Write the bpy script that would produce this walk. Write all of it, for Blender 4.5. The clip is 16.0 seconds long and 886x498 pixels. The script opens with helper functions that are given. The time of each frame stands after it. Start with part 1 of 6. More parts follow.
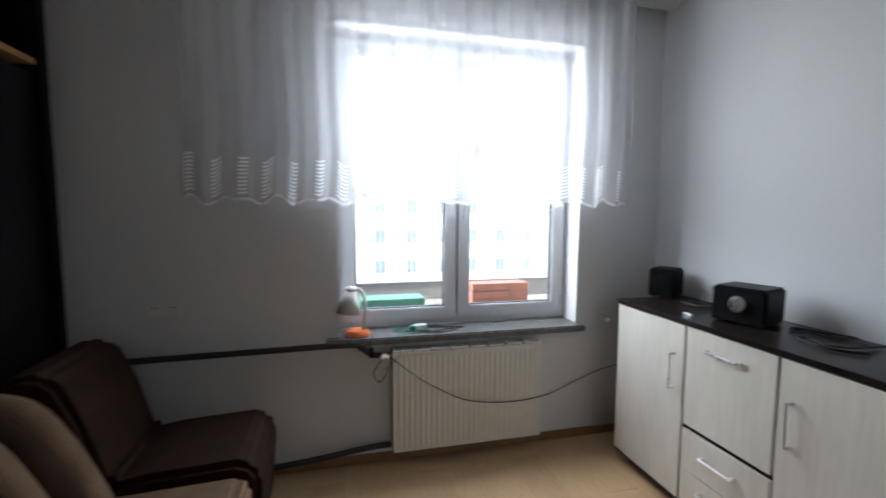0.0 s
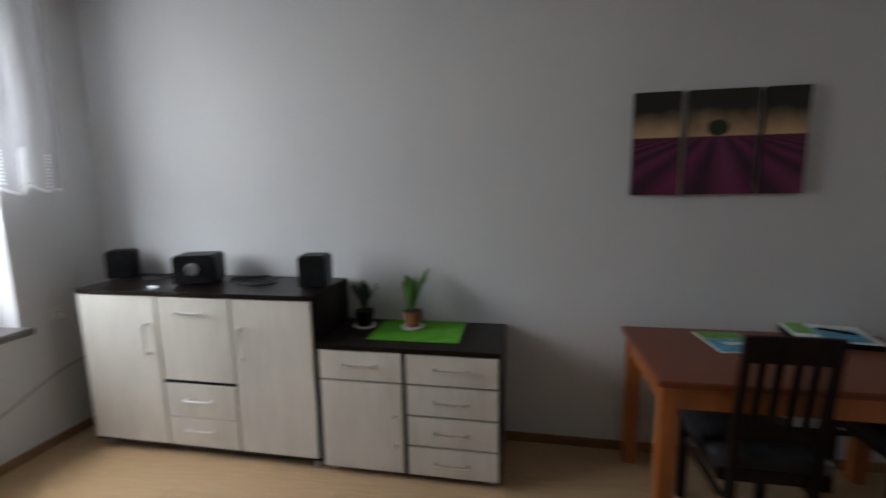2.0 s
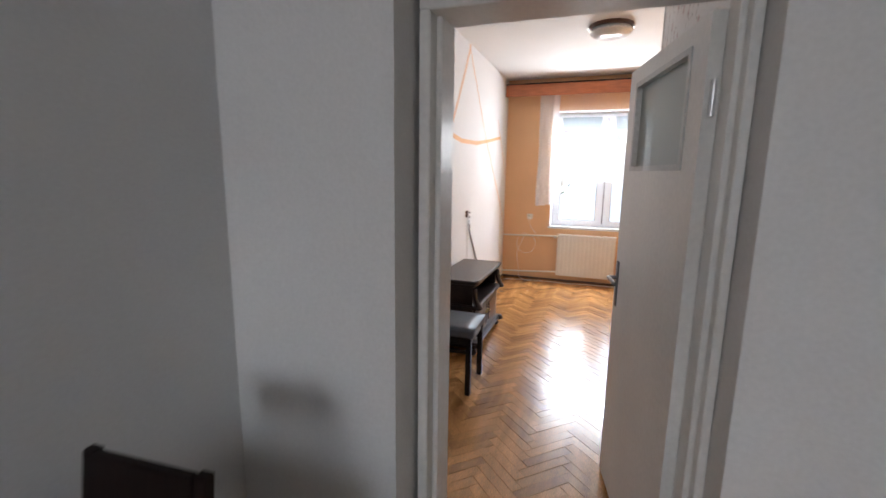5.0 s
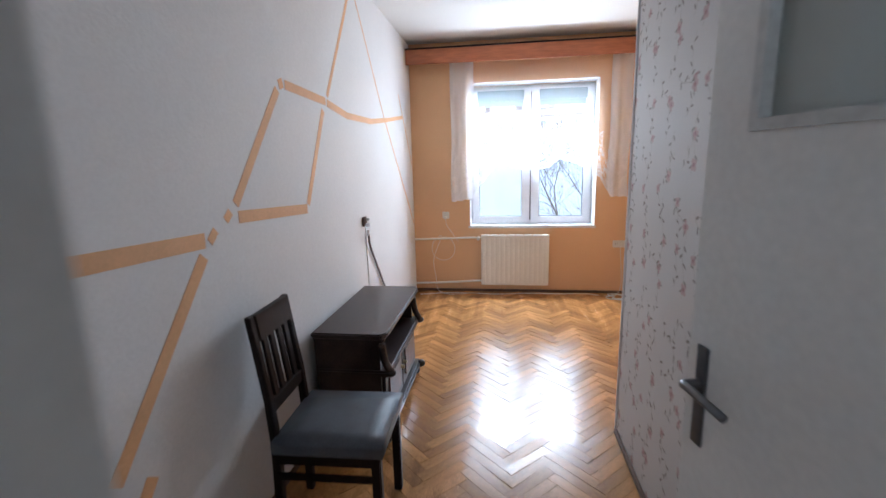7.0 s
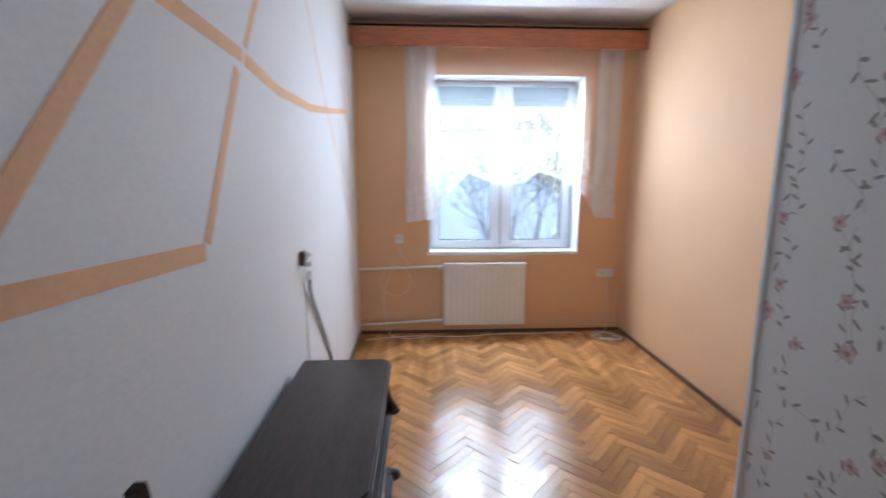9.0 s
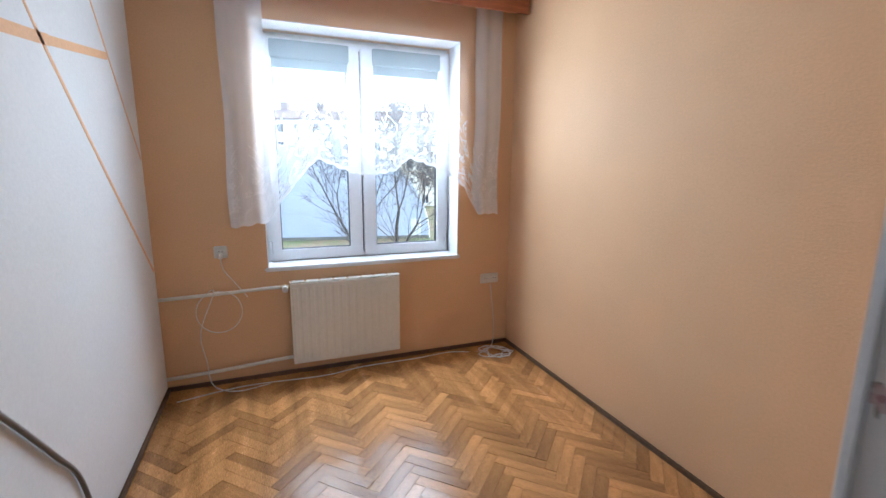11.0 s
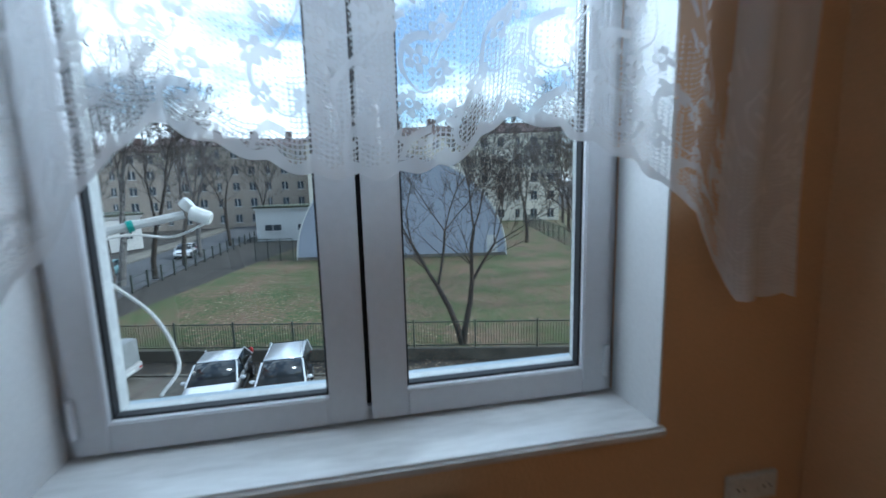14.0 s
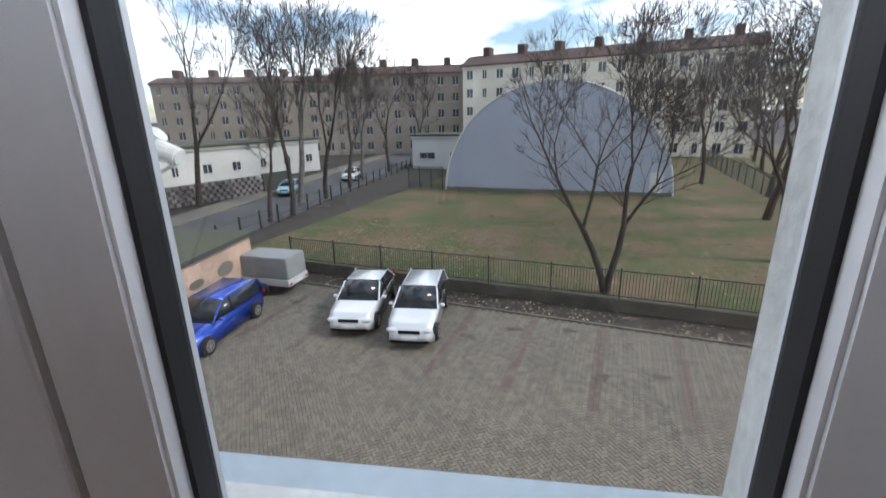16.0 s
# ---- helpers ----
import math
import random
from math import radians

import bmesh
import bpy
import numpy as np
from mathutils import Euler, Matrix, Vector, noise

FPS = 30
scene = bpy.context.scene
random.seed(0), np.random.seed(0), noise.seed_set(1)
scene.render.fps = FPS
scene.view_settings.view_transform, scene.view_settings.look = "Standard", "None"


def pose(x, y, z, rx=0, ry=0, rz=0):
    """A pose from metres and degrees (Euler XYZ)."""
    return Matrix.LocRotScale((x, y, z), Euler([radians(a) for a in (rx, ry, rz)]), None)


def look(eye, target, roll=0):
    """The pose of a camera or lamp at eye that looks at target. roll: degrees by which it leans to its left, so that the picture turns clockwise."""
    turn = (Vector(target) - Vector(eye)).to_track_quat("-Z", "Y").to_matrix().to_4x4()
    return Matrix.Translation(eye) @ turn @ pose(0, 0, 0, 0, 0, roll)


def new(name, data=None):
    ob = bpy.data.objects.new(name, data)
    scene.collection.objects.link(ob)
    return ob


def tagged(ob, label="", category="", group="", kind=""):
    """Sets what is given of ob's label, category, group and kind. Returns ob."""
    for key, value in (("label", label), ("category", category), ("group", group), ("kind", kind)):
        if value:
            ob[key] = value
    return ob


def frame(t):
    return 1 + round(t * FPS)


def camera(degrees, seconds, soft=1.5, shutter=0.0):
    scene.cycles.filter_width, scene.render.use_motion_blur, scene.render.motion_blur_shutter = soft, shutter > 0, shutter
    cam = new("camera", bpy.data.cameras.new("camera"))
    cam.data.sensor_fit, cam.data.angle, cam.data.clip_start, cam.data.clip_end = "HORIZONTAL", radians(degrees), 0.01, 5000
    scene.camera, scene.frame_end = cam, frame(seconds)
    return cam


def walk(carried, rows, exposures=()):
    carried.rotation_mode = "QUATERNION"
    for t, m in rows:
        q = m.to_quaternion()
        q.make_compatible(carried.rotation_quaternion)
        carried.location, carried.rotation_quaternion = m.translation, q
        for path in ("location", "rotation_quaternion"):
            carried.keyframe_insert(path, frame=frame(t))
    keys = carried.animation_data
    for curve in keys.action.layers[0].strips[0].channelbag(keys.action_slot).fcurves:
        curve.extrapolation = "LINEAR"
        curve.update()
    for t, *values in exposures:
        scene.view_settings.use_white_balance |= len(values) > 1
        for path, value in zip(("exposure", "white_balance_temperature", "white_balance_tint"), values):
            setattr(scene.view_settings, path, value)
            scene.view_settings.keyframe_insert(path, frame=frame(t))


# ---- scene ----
cam = camera(90.2, 16.0, shutter=0.5)
PATH = [
    (0, (-0.103, 0.389, 1.492), (0.375, 2.323, 1.316), 0.3),
    (0.5, (-0.208, 0.465, 1.495), (0.756, 2.207, 1.314), 0.1),
    (0.8, (-0.318, 0.426, 1.496), (0.988, 1.928, 1.293), -0.6),
    (1, (-0.363, 0.437, 1.481), (1.146, 1.732, 1.263), -1.7),
    (1.5, (-0.466, 0.349, 1.525), (1.342, 1.157, 1.248), -1.1),
    (2, (-0.498, 0.115, 1.528), (1.446, 0.485, 1.238), -1.0),
    (2.2, (-0.481, -0.052, 1.512), (1.49, 0.127, 1.223), -0.3),
    (2.5, (-0.474, -0.18, 1.534), (1.489, -0.398, 1.217), 0.6),
    (2.8, (-0.348, -0.28, 1.511), (1.532, -0.88, 1.189), 1.1),
    (3, (-0.259, -0.361, 1.518), (1.542, -1.168, 1.196), 0.8),
    (3.5, (0.023, -0.573, 1.507), (1.584, -1.778, 1.17), 0.2),
    (4, (0.29, -0.844, 1.504), (1.639, -2.283, 1.174), -0.8),
    (4.5, (0.506, -1.042, 1.493), (1.589, -2.694, 1.182), -0.6),
    (5, (0.812, -1.266, 1.537), (1.481, -3.118, 1.191), 0.8),
    (7.5, (1.189, -2.846, 1.505), (1.457, -4.791, 1.125), -1.4),
    (8, (1.293, -3.096, 1.516), (1.705, -5.02, 1.158), -1.0),
    (8.3, (1.363, -3.295, 1.509), (1.691, -5.238, 1.162), -0.8),
    (8.5, (1.418, -3.387, 1.495), (1.639, -5.346, 1.157), -0.4),
    (9, (1.589, -3.611, 1.495), (1.493, -5.581, 1.166), 0.1),
    (9.5, (1.778, -3.714, 1.499), (1.054, -5.545, 1.149), 1.0),
    (10.75, (1.47, -4.38, 1.475), (0.756, -6.21, 1.11), 0.5),
    (12, (1.502, -5.092, 1.441), (0.807, -6.932, 1.079), -0.2),
    (12.5, (1.436, -5.547, 1.412), (0.904, -7.443, 1.062), -0.9),
    (13, (1.288, -5.992, 1.41), (0.77, -7.894, 1.071), -0.7),
    (13.5, (1.019, -6.398, 1.415), (0.544, -8.314, 1.089), -1.1),
    (14, (0.839, -6.783, 1.401), (0.447, -8.721, 1.102), -1.5),
    (14.5, (0.658, -7.126, 1.389), (0.504, -9.1, 1.104), -2.0),
    (15, (0.507, -7.413, 1.379), (0.721, -9.381, 1.095), -1.9),
    (15.5, (0.448, -7.555, 1.383), (0.729, -9.493, 0.978), -1.6),
    (16, (0.436, -7.592, 1.382), (0.713, -9.485, 0.799), -1.3),
]
EXPOSURES = [(0, 3.05, 6200, 10), (1, 2.48, 6300, 10), (1.5, 2.5, 6300, 10), (2.5, 4.05, 6700, 12), (3, 4.3, 6650, 12), (3.5, 4.3, 6700, 12), (4, 4.15, 6700, 12), (4.5, 3.85, 6550, 12), (5, 3.6, 6350, 12), (7.5, 3.35, 5400, 7), (9, 3.1, 5300, 7), (12, 2.5, 5450, 5), (12.5, 2.2, 5350, 5), (13.5, 1.6, 5300, 3), (14, 0.9, 5200, 0), (14.5, 0.7, 5550, 2), (15, 0.15, 6000, 4), (15.5, 0.35, 6000, 8), (16, 0.8, 6250, 12)]
walk(cam, [(t, look(eye, target, roll)) for t, eye, target, roll in PATH], EXPOSURES)

# ---- sky and sun ----
SUN_EL, SUN_AZ = 40.0, 272.0
world = bpy.data.worlds.new("sky")
scene.world = world
world.use_nodes = True
wn, wl = world.node_tree.nodes, world.node_tree.links
wbg = wn["Background"]
wbg.inputs["Strength"].default_value = 0.12
wsky = wn.new("ShaderNodeTexSky")
wsky.sky_type = "NISHITA"
wsky.sun_disc = False
wsky.sun_elevation, wsky.sun_rotation = radians(SUN_EL), radians(SUN_AZ)
wco = wn.new("ShaderNodeTexCoord")
wmap = wn.new("ShaderNodeMapping")
wmap.inputs["Scale"].default_value = (1.6, 1.6, 4.5)
wcl = wn.new("ShaderNodeTexNoise")
wcl.inputs["Scale"].default_value, wcl.inputs["Detail"].default_value, wcl.inputs["Roughness"].default_value = 1.7, 7, 0.55
wrm = wn.new("ShaderNodeMapRange")
wrm.inputs["From Min"].default_value, wrm.inputs["From Max"].default_value = 0.45, 0.6
wmx = wn.new("ShaderNodeMix")
wmx.data_type = "RGBA"
wl.new(wco.outputs["Generated"], wmap.inputs["Vector"])
wl.new(wmap.outputs["Vector"], wcl.inputs["Vector"])
wl.new(wcl.outputs["Fac"], wrm.inputs["Value"])
wl.new(wrm.outputs["Result"], wmx.inputs["Factor"])
wl.new(wsky.outputs["Color"], wmx.inputs["A"])
wmx.inputs["B"].default_value = (11.0, 11.1, 11.3, 1)
wl.new(wmx.outputs["Result"], wbg.inputs["Color"])

sun = new("sun", bpy.data.lights.new("sun", "SUN"))
sun.data.energy, sun.data.angle, sun.data.color = 1.5, radians(12), (1.0, 0.95, 0.88)
sun.matrix_world = look((0, 0, 30), (28.5, -1.5, 6))


# daylight in the upper part of each window opening, standing in for the bright sky
for nm, place, aim, sx, sy, watt in (("daylight_living", (0.665, 3.3, 2.02), (0.665, 0, 1.4), 1.36, 0.86, 6), ("daylight_bedroom", (0.81, -8.0, 1.96), (0.81, -4.5, 1.1), 1.34, 0.32, 10.5)):
    ar = new(nm, bpy.data.lights.new(nm, "AREA"))
    ar.data.shape, ar.data.size, ar.data.size_y, ar.data.energy, ar.data.color = "RECTANGLE", sx, sy, watt, (0.93, 0.97, 1.0)
    ar.matrix_world = look(place, aim)


# ---- materials ----
def mat(name, col, rough=0.6, var=0.08, scale=3.0, fine=60.0, bump=0.0, metal=0.0, rnd=0.0, col2=None, stretch=(1, 1, 1), coat=0.0, spec=0.5, crisp=0.0):
    """A surface with variation at two scales, fine relief and, with rnd, a tone of its own for each piece."""
    m = bpy.data.materials.new(name)
    m.use_nodes = True
    n, l = m.node_tree.nodes, m.node_tree.links
    b = n["Principled BSDF"]
    b.inputs["Metallic"].default_value = metal
    b.inputs["Coat Weight"].default_value = coat
    b.inputs["Specular IOR Level"].default_value = spec
    co = n.new("ShaderNodeTexCoord")
    mp = n.new("ShaderNodeMapping")
    mp.inputs["Scale"].default_value = stretch
    l.new(co.outputs["Object"], mp.inputs["Vector"])
    big, small = n.new("ShaderNodeTexNoise"), n.new("ShaderNodeTexNoise")
    big.inputs["Scale"].default_value, big.inputs["Detail"].default_value = scale, 4
    small.inputs["Scale"].default_value, small.inputs["Detail"].default_value = fine, 5
    for t in (big, small):
        l.new(mp.outputs["Vector"], t.inputs["Vector"])
    mix = n.new("ShaderNodeMix")
    mix.data_type = "RGBA"
    c2 = col2 or tuple(max(0, c * (1 - 2.2 * var)) for c in col)
    mix.inputs["A"].default_value, mix.inputs["B"].default_value = (*c2, 1), (*[min(1, c * (1 + (0 if col2 else var))) for c in col], 1)
    av = n.new("ShaderNodeMath")
    av.operation = "MULTIPLY_ADD"
    av.inputs[1].default_value, av.inputs[2].default_value = 0.5, 0.0
    ad = n.new("ShaderNodeMath")
    ad.operation = "MULTIPLY_ADD"
    ad.inputs[1].default_value = 0.5
    l.new(big.outputs["Fac"], av.inputs[0])
    l.new(small.outputs["Fac"], ad.inputs[0])
    l.new(av.outputs[0], ad.inputs[2])
    rg = n.new("ShaderNodeMapRange")
    rg.inputs["From Min"].default_value, rg.inputs["From Max"].default_value = 0.35 + crisp, 0.65 - crisp
    l.new(ad.outputs[0], rg.inputs["Value"])
    l.new(rg.outputs["Result"], mix.inputs["Factor"])
    out = mix.outputs["Result"]
    if rnd:
        oi, gi, hs = n.new("ShaderNodeObjectInfo"), n.new("ShaderNodeNewGeometry"), n.new("ShaderNodeHueSaturation")
        sm, fr, rr = n.new("ShaderNodeMath"), n.new("ShaderNodeMath"), n.new("ShaderNodeMapRange")
        fr.operation = "FRACT"
        l.new(oi.outputs["Random"], sm.inputs[0])
        l.new(gi.outputs["Random Per Island"], sm.inputs[1])
        l.new(sm.outputs[0], fr.inputs[0])
        l.new(fr.outputs[0], rr.inputs["Value"])
        rr.inputs["To Min"].default_value, rr.inputs["To Max"].default_value = 1 - rnd, 1 + rnd
        l.new(rr.outputs["Result"], hs.inputs["Value"])
        l.new(out, hs.inputs["Color"])
        out = hs.outputs["Color"]
    l.new(out, b.inputs["Base Color"])
    rr2 = n.new("ShaderNodeMapRange")
    rr2.inputs["To Min"].default_value, rr2.inputs["To Max"].default_value = max(0.02, rough - 0.08), min(1, rough + 0.1)
    l.new(ad.outputs[0], rr2.inputs["Value"])
    l.new(rr2.outputs["Result"], b.inputs["Roughness"])
    if bump:
        bp = n.new("ShaderNodeBump")
        bp.inputs["Strength"].default_value, bp.inputs["Distance"].default_value = bump, 0.004
        l.new(small.outputs["Fac"], bp.inputs["Height"])
        l.new(bp.outputs["Normal"], b.inputs["Normal"])
    return m


def glass(name, tint=(0.96, 0.98, 0.98), frost=0.0):
    m = bpy.data.materials.new(name)
    m.use_nodes = True
    n, l = m.node_tree.nodes, m.node_tree.links
    n.remove(n["Principled BSDF"])
    tr, gl, fr, mx = n.new("ShaderNodeBsdfTransparent"), n.new("ShaderNodeBsdfGlossy"), n.new("ShaderNodeLayerWeight"), n.new("ShaderNodeMixShader")
    tr.inputs["Color"].default_value = (*tint, 1)
    gl.inputs["Roughness"].default_value = 0.02
    fr.inputs["Blend"].default_value = 0.12
    sc = n.new("ShaderNodeMath")
    sc.operation = "MULTIPLY_ADD"
    sc.inputs[1].default_value, sc.inputs[2].default_value = 0.5, 0.02
    l.new(fr.outputs["Facing"], sc.inputs[0])
    l.new(sc.outputs[0], mx.inputs[0])
    l.new(tr.outputs[0], mx.inputs[1])
    l.new(gl.outputs[0], mx.inputs[2])
    last = mx.outputs[0]
    if frost:
        tl, m2 = n.new("ShaderNodeBsdfTranslucent"), n.new("ShaderNodeMixShader")
        tl.inputs["Color"].default_value = (0.8, 0.83, 0.82, 1)
        m2.inputs[0].default_value = frost
        l.new(last, m2.inputs[1])
        l.new(tl.outputs[0], m2.inputs[2])
        last = m2.outputs[0]
    l.new(last, n["Material Output"].inputs["Surface"])
    return m


def cloth_sheer(name, clear, lace):
    """Sheer curtain; its UV runs in metres along the cloth and up from the hem. lace: net, flowers and a dense hem, or a banded hem."""
    m = bpy.data.materials.new(name)
    m.use_nodes = True
    n, l = m.node_tree.nodes, m.node_tree.links
    n.remove(n["Principled BSDF"])
    tr, tl, df = n.new("ShaderNodeBsdfTransparent"), n.new("ShaderNodeBsdfTranslucent"), n.new("ShaderNodeBsdfDiffuse")
    for k in (tl, df):
        k.inputs["Color"].default_value = (0.88, 0.89, 0.92, 1)
    body, mx = n.new("ShaderNodeMixShader"), n.new("ShaderNodeMixShader")
    body.inputs[0].default_value = 0.64 if not lace else 0.82
    l.new(tl.outputs[0], body.inputs[1])
    l.new(df.outputs[0], body.inputs[2])
    uv, sep = n.new("ShaderNodeUVMap"), n.new("ShaderNodeSeparateXYZ")
    l.new(uv.outputs[0], sep.inputs[0])

    def math2(op, a, b=None, c=None):
        k = n.new("ShaderNodeMath")
        k.operation = op
        for i, v in enumerate((a, b, c)):
            if v is None:
                continue
            if isinstance(v, (int, float)):
                k.inputs[i].default_value = v
            else:
                l.new(v, k.inputs[i])
        return k.outputs[0]

    def voro(feature, scale, rand=1.0):
        k = n.new("ShaderNodeTexVoronoi")
        k.feature, k.voronoi_dimensions = feature, "2D"
        k.inputs["Scale"].default_value, k.inputs["Randomness"].default_value = scale, rand
        l.new(uv.outputs[0], k.inputs["Vector"])
        return k

    v = sep.outputs["Y"]
    if lace:
        u = sep.outputs["X"]

        def local(k, scale):
            """Offsets from the centre of a voronoi cell, in cells."""
            a, b, d, o = n.new("ShaderNodeVectorMath"), n.new("ShaderNodeVectorMath"), n.new("ShaderNodeVectorMath"), n.new("ShaderNodeSeparateXYZ")
            a.operation, b.operation, d.operation = "SCALE", "SCALE", "SUBTRACT"
            a.inputs["Scale"].default_value = b.inputs["Scale"].default_value = scale
            l.new(uv.outputs[0], a.inputs[0])
            l.new(k.outputs["Position"], b.inputs[0])
            l.new(a.outputs[0], d.inputs[0])
            l.new(b.outputs[0], d.inputs[1])
            l.new(d.outputs[0], o.inputs[0])
            return o.outputs["X"], o.outputs["Y"]

        def between(x, lo, hi):
            return math2("MULTIPLY", math2("GREATER_THAN", x, lo), math2("LESS_THAN", x, hi))

        # five-petalled flowers with a pierced ring round the eye
        cell = voro("F1", 12, 0.7)
        dist = cell.outputs["Distance"]
        fx, fy = local(cell, 12)
        ang = math2("ARCTAN2", fy, fx)
        petal = math2("MULTIPLY_ADD", math2("ABSOLUTE", math2("SINE", math2("MULTIPLY", ang, 2.5))), 0.17, 0.15)
        flower = math2("MULTIPLY", math2("LESS_THAN", dist, petal), math2("SUBTRACT", 1, between(dist, 0.06, 0.1)))
        flower = math2("MULTIPLY", flower, between(v, 0.05, 0.34))
        # scrolls: open rings with a thick stroke
        ring = voro("F1", 7, 0.55)
        rx, ry = local(ring, 7)
        rang = math2("ARCTAN2", ry, rx)
        wide = math2("MULTIPLY_ADD", math2("SINE", rang), 0.022, 0.034)
        scroll = math2("LESS_THAN", math2("ABSOLUTE", math2("SUBTRACT", ring.outputs["Distance"], math2("MULTIPLY_ADD", rang, 0.025, 0.36))), wide)
        scroll = math2("MULTIPLY", math2("MULTIPLY", scroll, math2("LESS_THAN", rang, 1.7)), between(v, 0.02, 0.27))
        # leaf sprays that climb above the flowers
        lf = voro("F1", 22, 0.8)
        lx, ly = local(lf, 22)
        bend = math2("MULTIPLY_ADD", math2("SINE", math2("MULTIPLY", u, 31)), 0.8, 0.0)
        sk = math2("ADD", lx, math2("MULTIPLY", ly, bend))
        leafy = math2("LESS_THAN", math2("ADD", math2("MULTIPLY", math2("MULTIPLY", sk, sk), 9), math2("MULTIPLY", ly, ly)), 0.13)
        spray = math2("GREATER_THAN", math2("SINE", math2("MULTIPLY", u, 44)), -0.15)
        leafy = math2("MULTIPLY", math2("MULTIPLY", leafy, spray), between(v, 0.3, 0.52))
        stem = math2("LESS_THAN", math2("ABSOLUTE", math2("SINE", math2("MULTIPLY_ADD", math2("SINE", math2("MULTIPLY", v, 26)), 0.7, math2("MULTIPLY", u, 22)))), 0.06)
        stem = math2("MULTIPLY", stem, between(v, 0.2, 0.5))
        # coarse net above the border, fine tulle with dots higher up
        net = math2("LESS_THAN", voro("DISTANCE_TO_EDGE", 105, 0.1).outputs["Distance"], 0.13)
        patch = math2("GREATER_THAN", math2("SINE", math2("MULTIPLY", u, 19)), 0.1)
        net = math2("MULTIPLY", net, math2("MAXIMUM", math2("MULTIPLY", patch, math2("LESS_THAN", v, 0.17)), math2("LESS_THAN", v, 0.07)))
        dots = math2("MULTIPLY", math2("LESS_THAN", voro("F1", 95, 0.1).outputs["Distance"], 0.2), math2("LESS_THAN", v, 0.32))
        edge = math2("MULTIPLY_ADD", math2("ABSOLUTE", math2("SINE", math2("MULTIPLY", u, 48))), -0.016, 0.034)
        hem = math2("LESS_THAN", v, edge)
        heavy = math2("MAXIMUM", math2("MAXIMUM", math2("MAXIMUM", flower, scroll), math2("MAXIMUM", leafy, stem)), hem)
        light = math2("MULTIPLY", math2("MAXIMUM", net, dots), 0.75)
        gathered = math2("ADD", math2("LESS_THAN", u, 0.21), math2("GREATER_THAN", u, 1.66))
        plain = math2("MULTIPLY_ADD", gathered, 0.5, 1 - clear)
        fac = math2("MAXIMUM", math2("MULTIPLY", heavy, 0.75), math2("MAXIMUM", light, plain))
    else:
        col = math2("GREATER_THAN", math2("SINE", math2("MULTIPLY", sep.outputs["X"], 42)), 0.45)
        band = math2("MULTIPLY", math2("LESS_THAN", v, 0.22), math2("GREATER_THAN", v, 0.03))
        rib = math2("GREATER_THAN", math2("SINE", math2("MULTIPLY_ADD", math2("SINE", math2("MULTIPLY", sep.outputs["X"], 42)), 2.0, math2("MULTIPLY", v, 330))), -0.2)
        fac = math2("MAXIMUM", math2("MULTIPLY", math2("MULTIPLY", col, band), math2("MULTIPLY", rib, 0.8)), 1 - clear)
        fac = math2("MAXIMUM", fac, math2("MULTIPLY", math2("LESS_THAN", v, 0.014), 0.8))
    fac = math2("MINIMUM", fac, 0.95)
    l.new(fac, mx.inputs[0])
    l.new(tr.outputs[0], mx.inputs[1])
    l.new(body.outputs[0], mx.inputs[2])
    l.new(mx.outputs[0], n["Material Output"].inputs["Surface"])
    return m


M_WALL = mat("painted_plaster", (0.66, 0.665, 0.675), 0.75, 0.03, 1.2, 90, 0.25)
M_WALL_W = mat("white_plaster", (0.75, 0.75, 0.755), 0.75, 0.03, 1.2, 80, 0.25)
M_ORANGE = mat("orange_paint", (0.72, 0.45, 0.25), 0.7, 0.04, 1.5, 100, 0.3)
M_BAND = mat("orange_band", (0.76, 0.45, 0.24), 0.75, 0.05, 6, 80, 0.1)
M_CEIL = mat("ceiling_paint", (0.78, 0.78, 0.77), 0.8, 0.02, 1, 60, 0.1)
M_WHITE = mat("white_gloss_paint", (0.74, 0.73, 0.71), 0.35, 0.04, 3, 50, 0.06)
M_PVC = mat("white_pvc", (0.72, 0.73, 0.76), 0.3, 0.02, 3, 50)
M_GASKET = mat("black_rubber", (0.015, 0.015, 0.018), 0.6)
M_RAD = mat("radiator_enamel", (0.74, 0.72, 0.66), 0.35, 0.03, 3, 40)
M_RADSHADE = mat("radiator_slot_shade", (0.05, 0.05, 0.05), 0.6)
M_DARKPIPE = mat("black_pipe", (0.02, 0.022, 0.03), 0.4, 0.1)
M_SLATE = mat("dark_terrazzo", (0.16, 0.155, 0.15), 0.3, 0.3, 30, 140, 0.05)
M_MARBLE = mat("white_marble", (0.72, 0.72, 0.72), 0.15, 0.07, 5, 14, 0.0, stretch=(1, 5, 1))
M_WENGE = mat("wenge_laminate", (0.014, 0.009, 0.008), 0.3, 0.3, 4, 30, 0.05, stretch=(1, 0.2, 1), spec=0.18)
M_CREAM = mat("cream_front", (0.66, 0.62, 0.55), 0.4, 0.05, 6, 40, 0.04, stretch=(1, 1, 0.12))
M_STEEL = mat("brushed_steel", (0.82, 0.82, 0.83), 0.28, 0.05, 5, 80, metal=1.0)
M_BLACK = mat("black_plastic", (0.005, 0.005, 0.006), 0.4, 0.2, spec=0.18)
M_GRILLE = mat("speaker_cloth", (0.006, 0.006, 0.007), 0.9, 0.2, 40, 300, 0.4, spec=0.18)
M_TABLE = mat("cherry_veneer", (0.2, 0.047, 0.015), 0.32, 0.05, 1.5, 9, 0.0, stretch=(1, 0.3, 1))
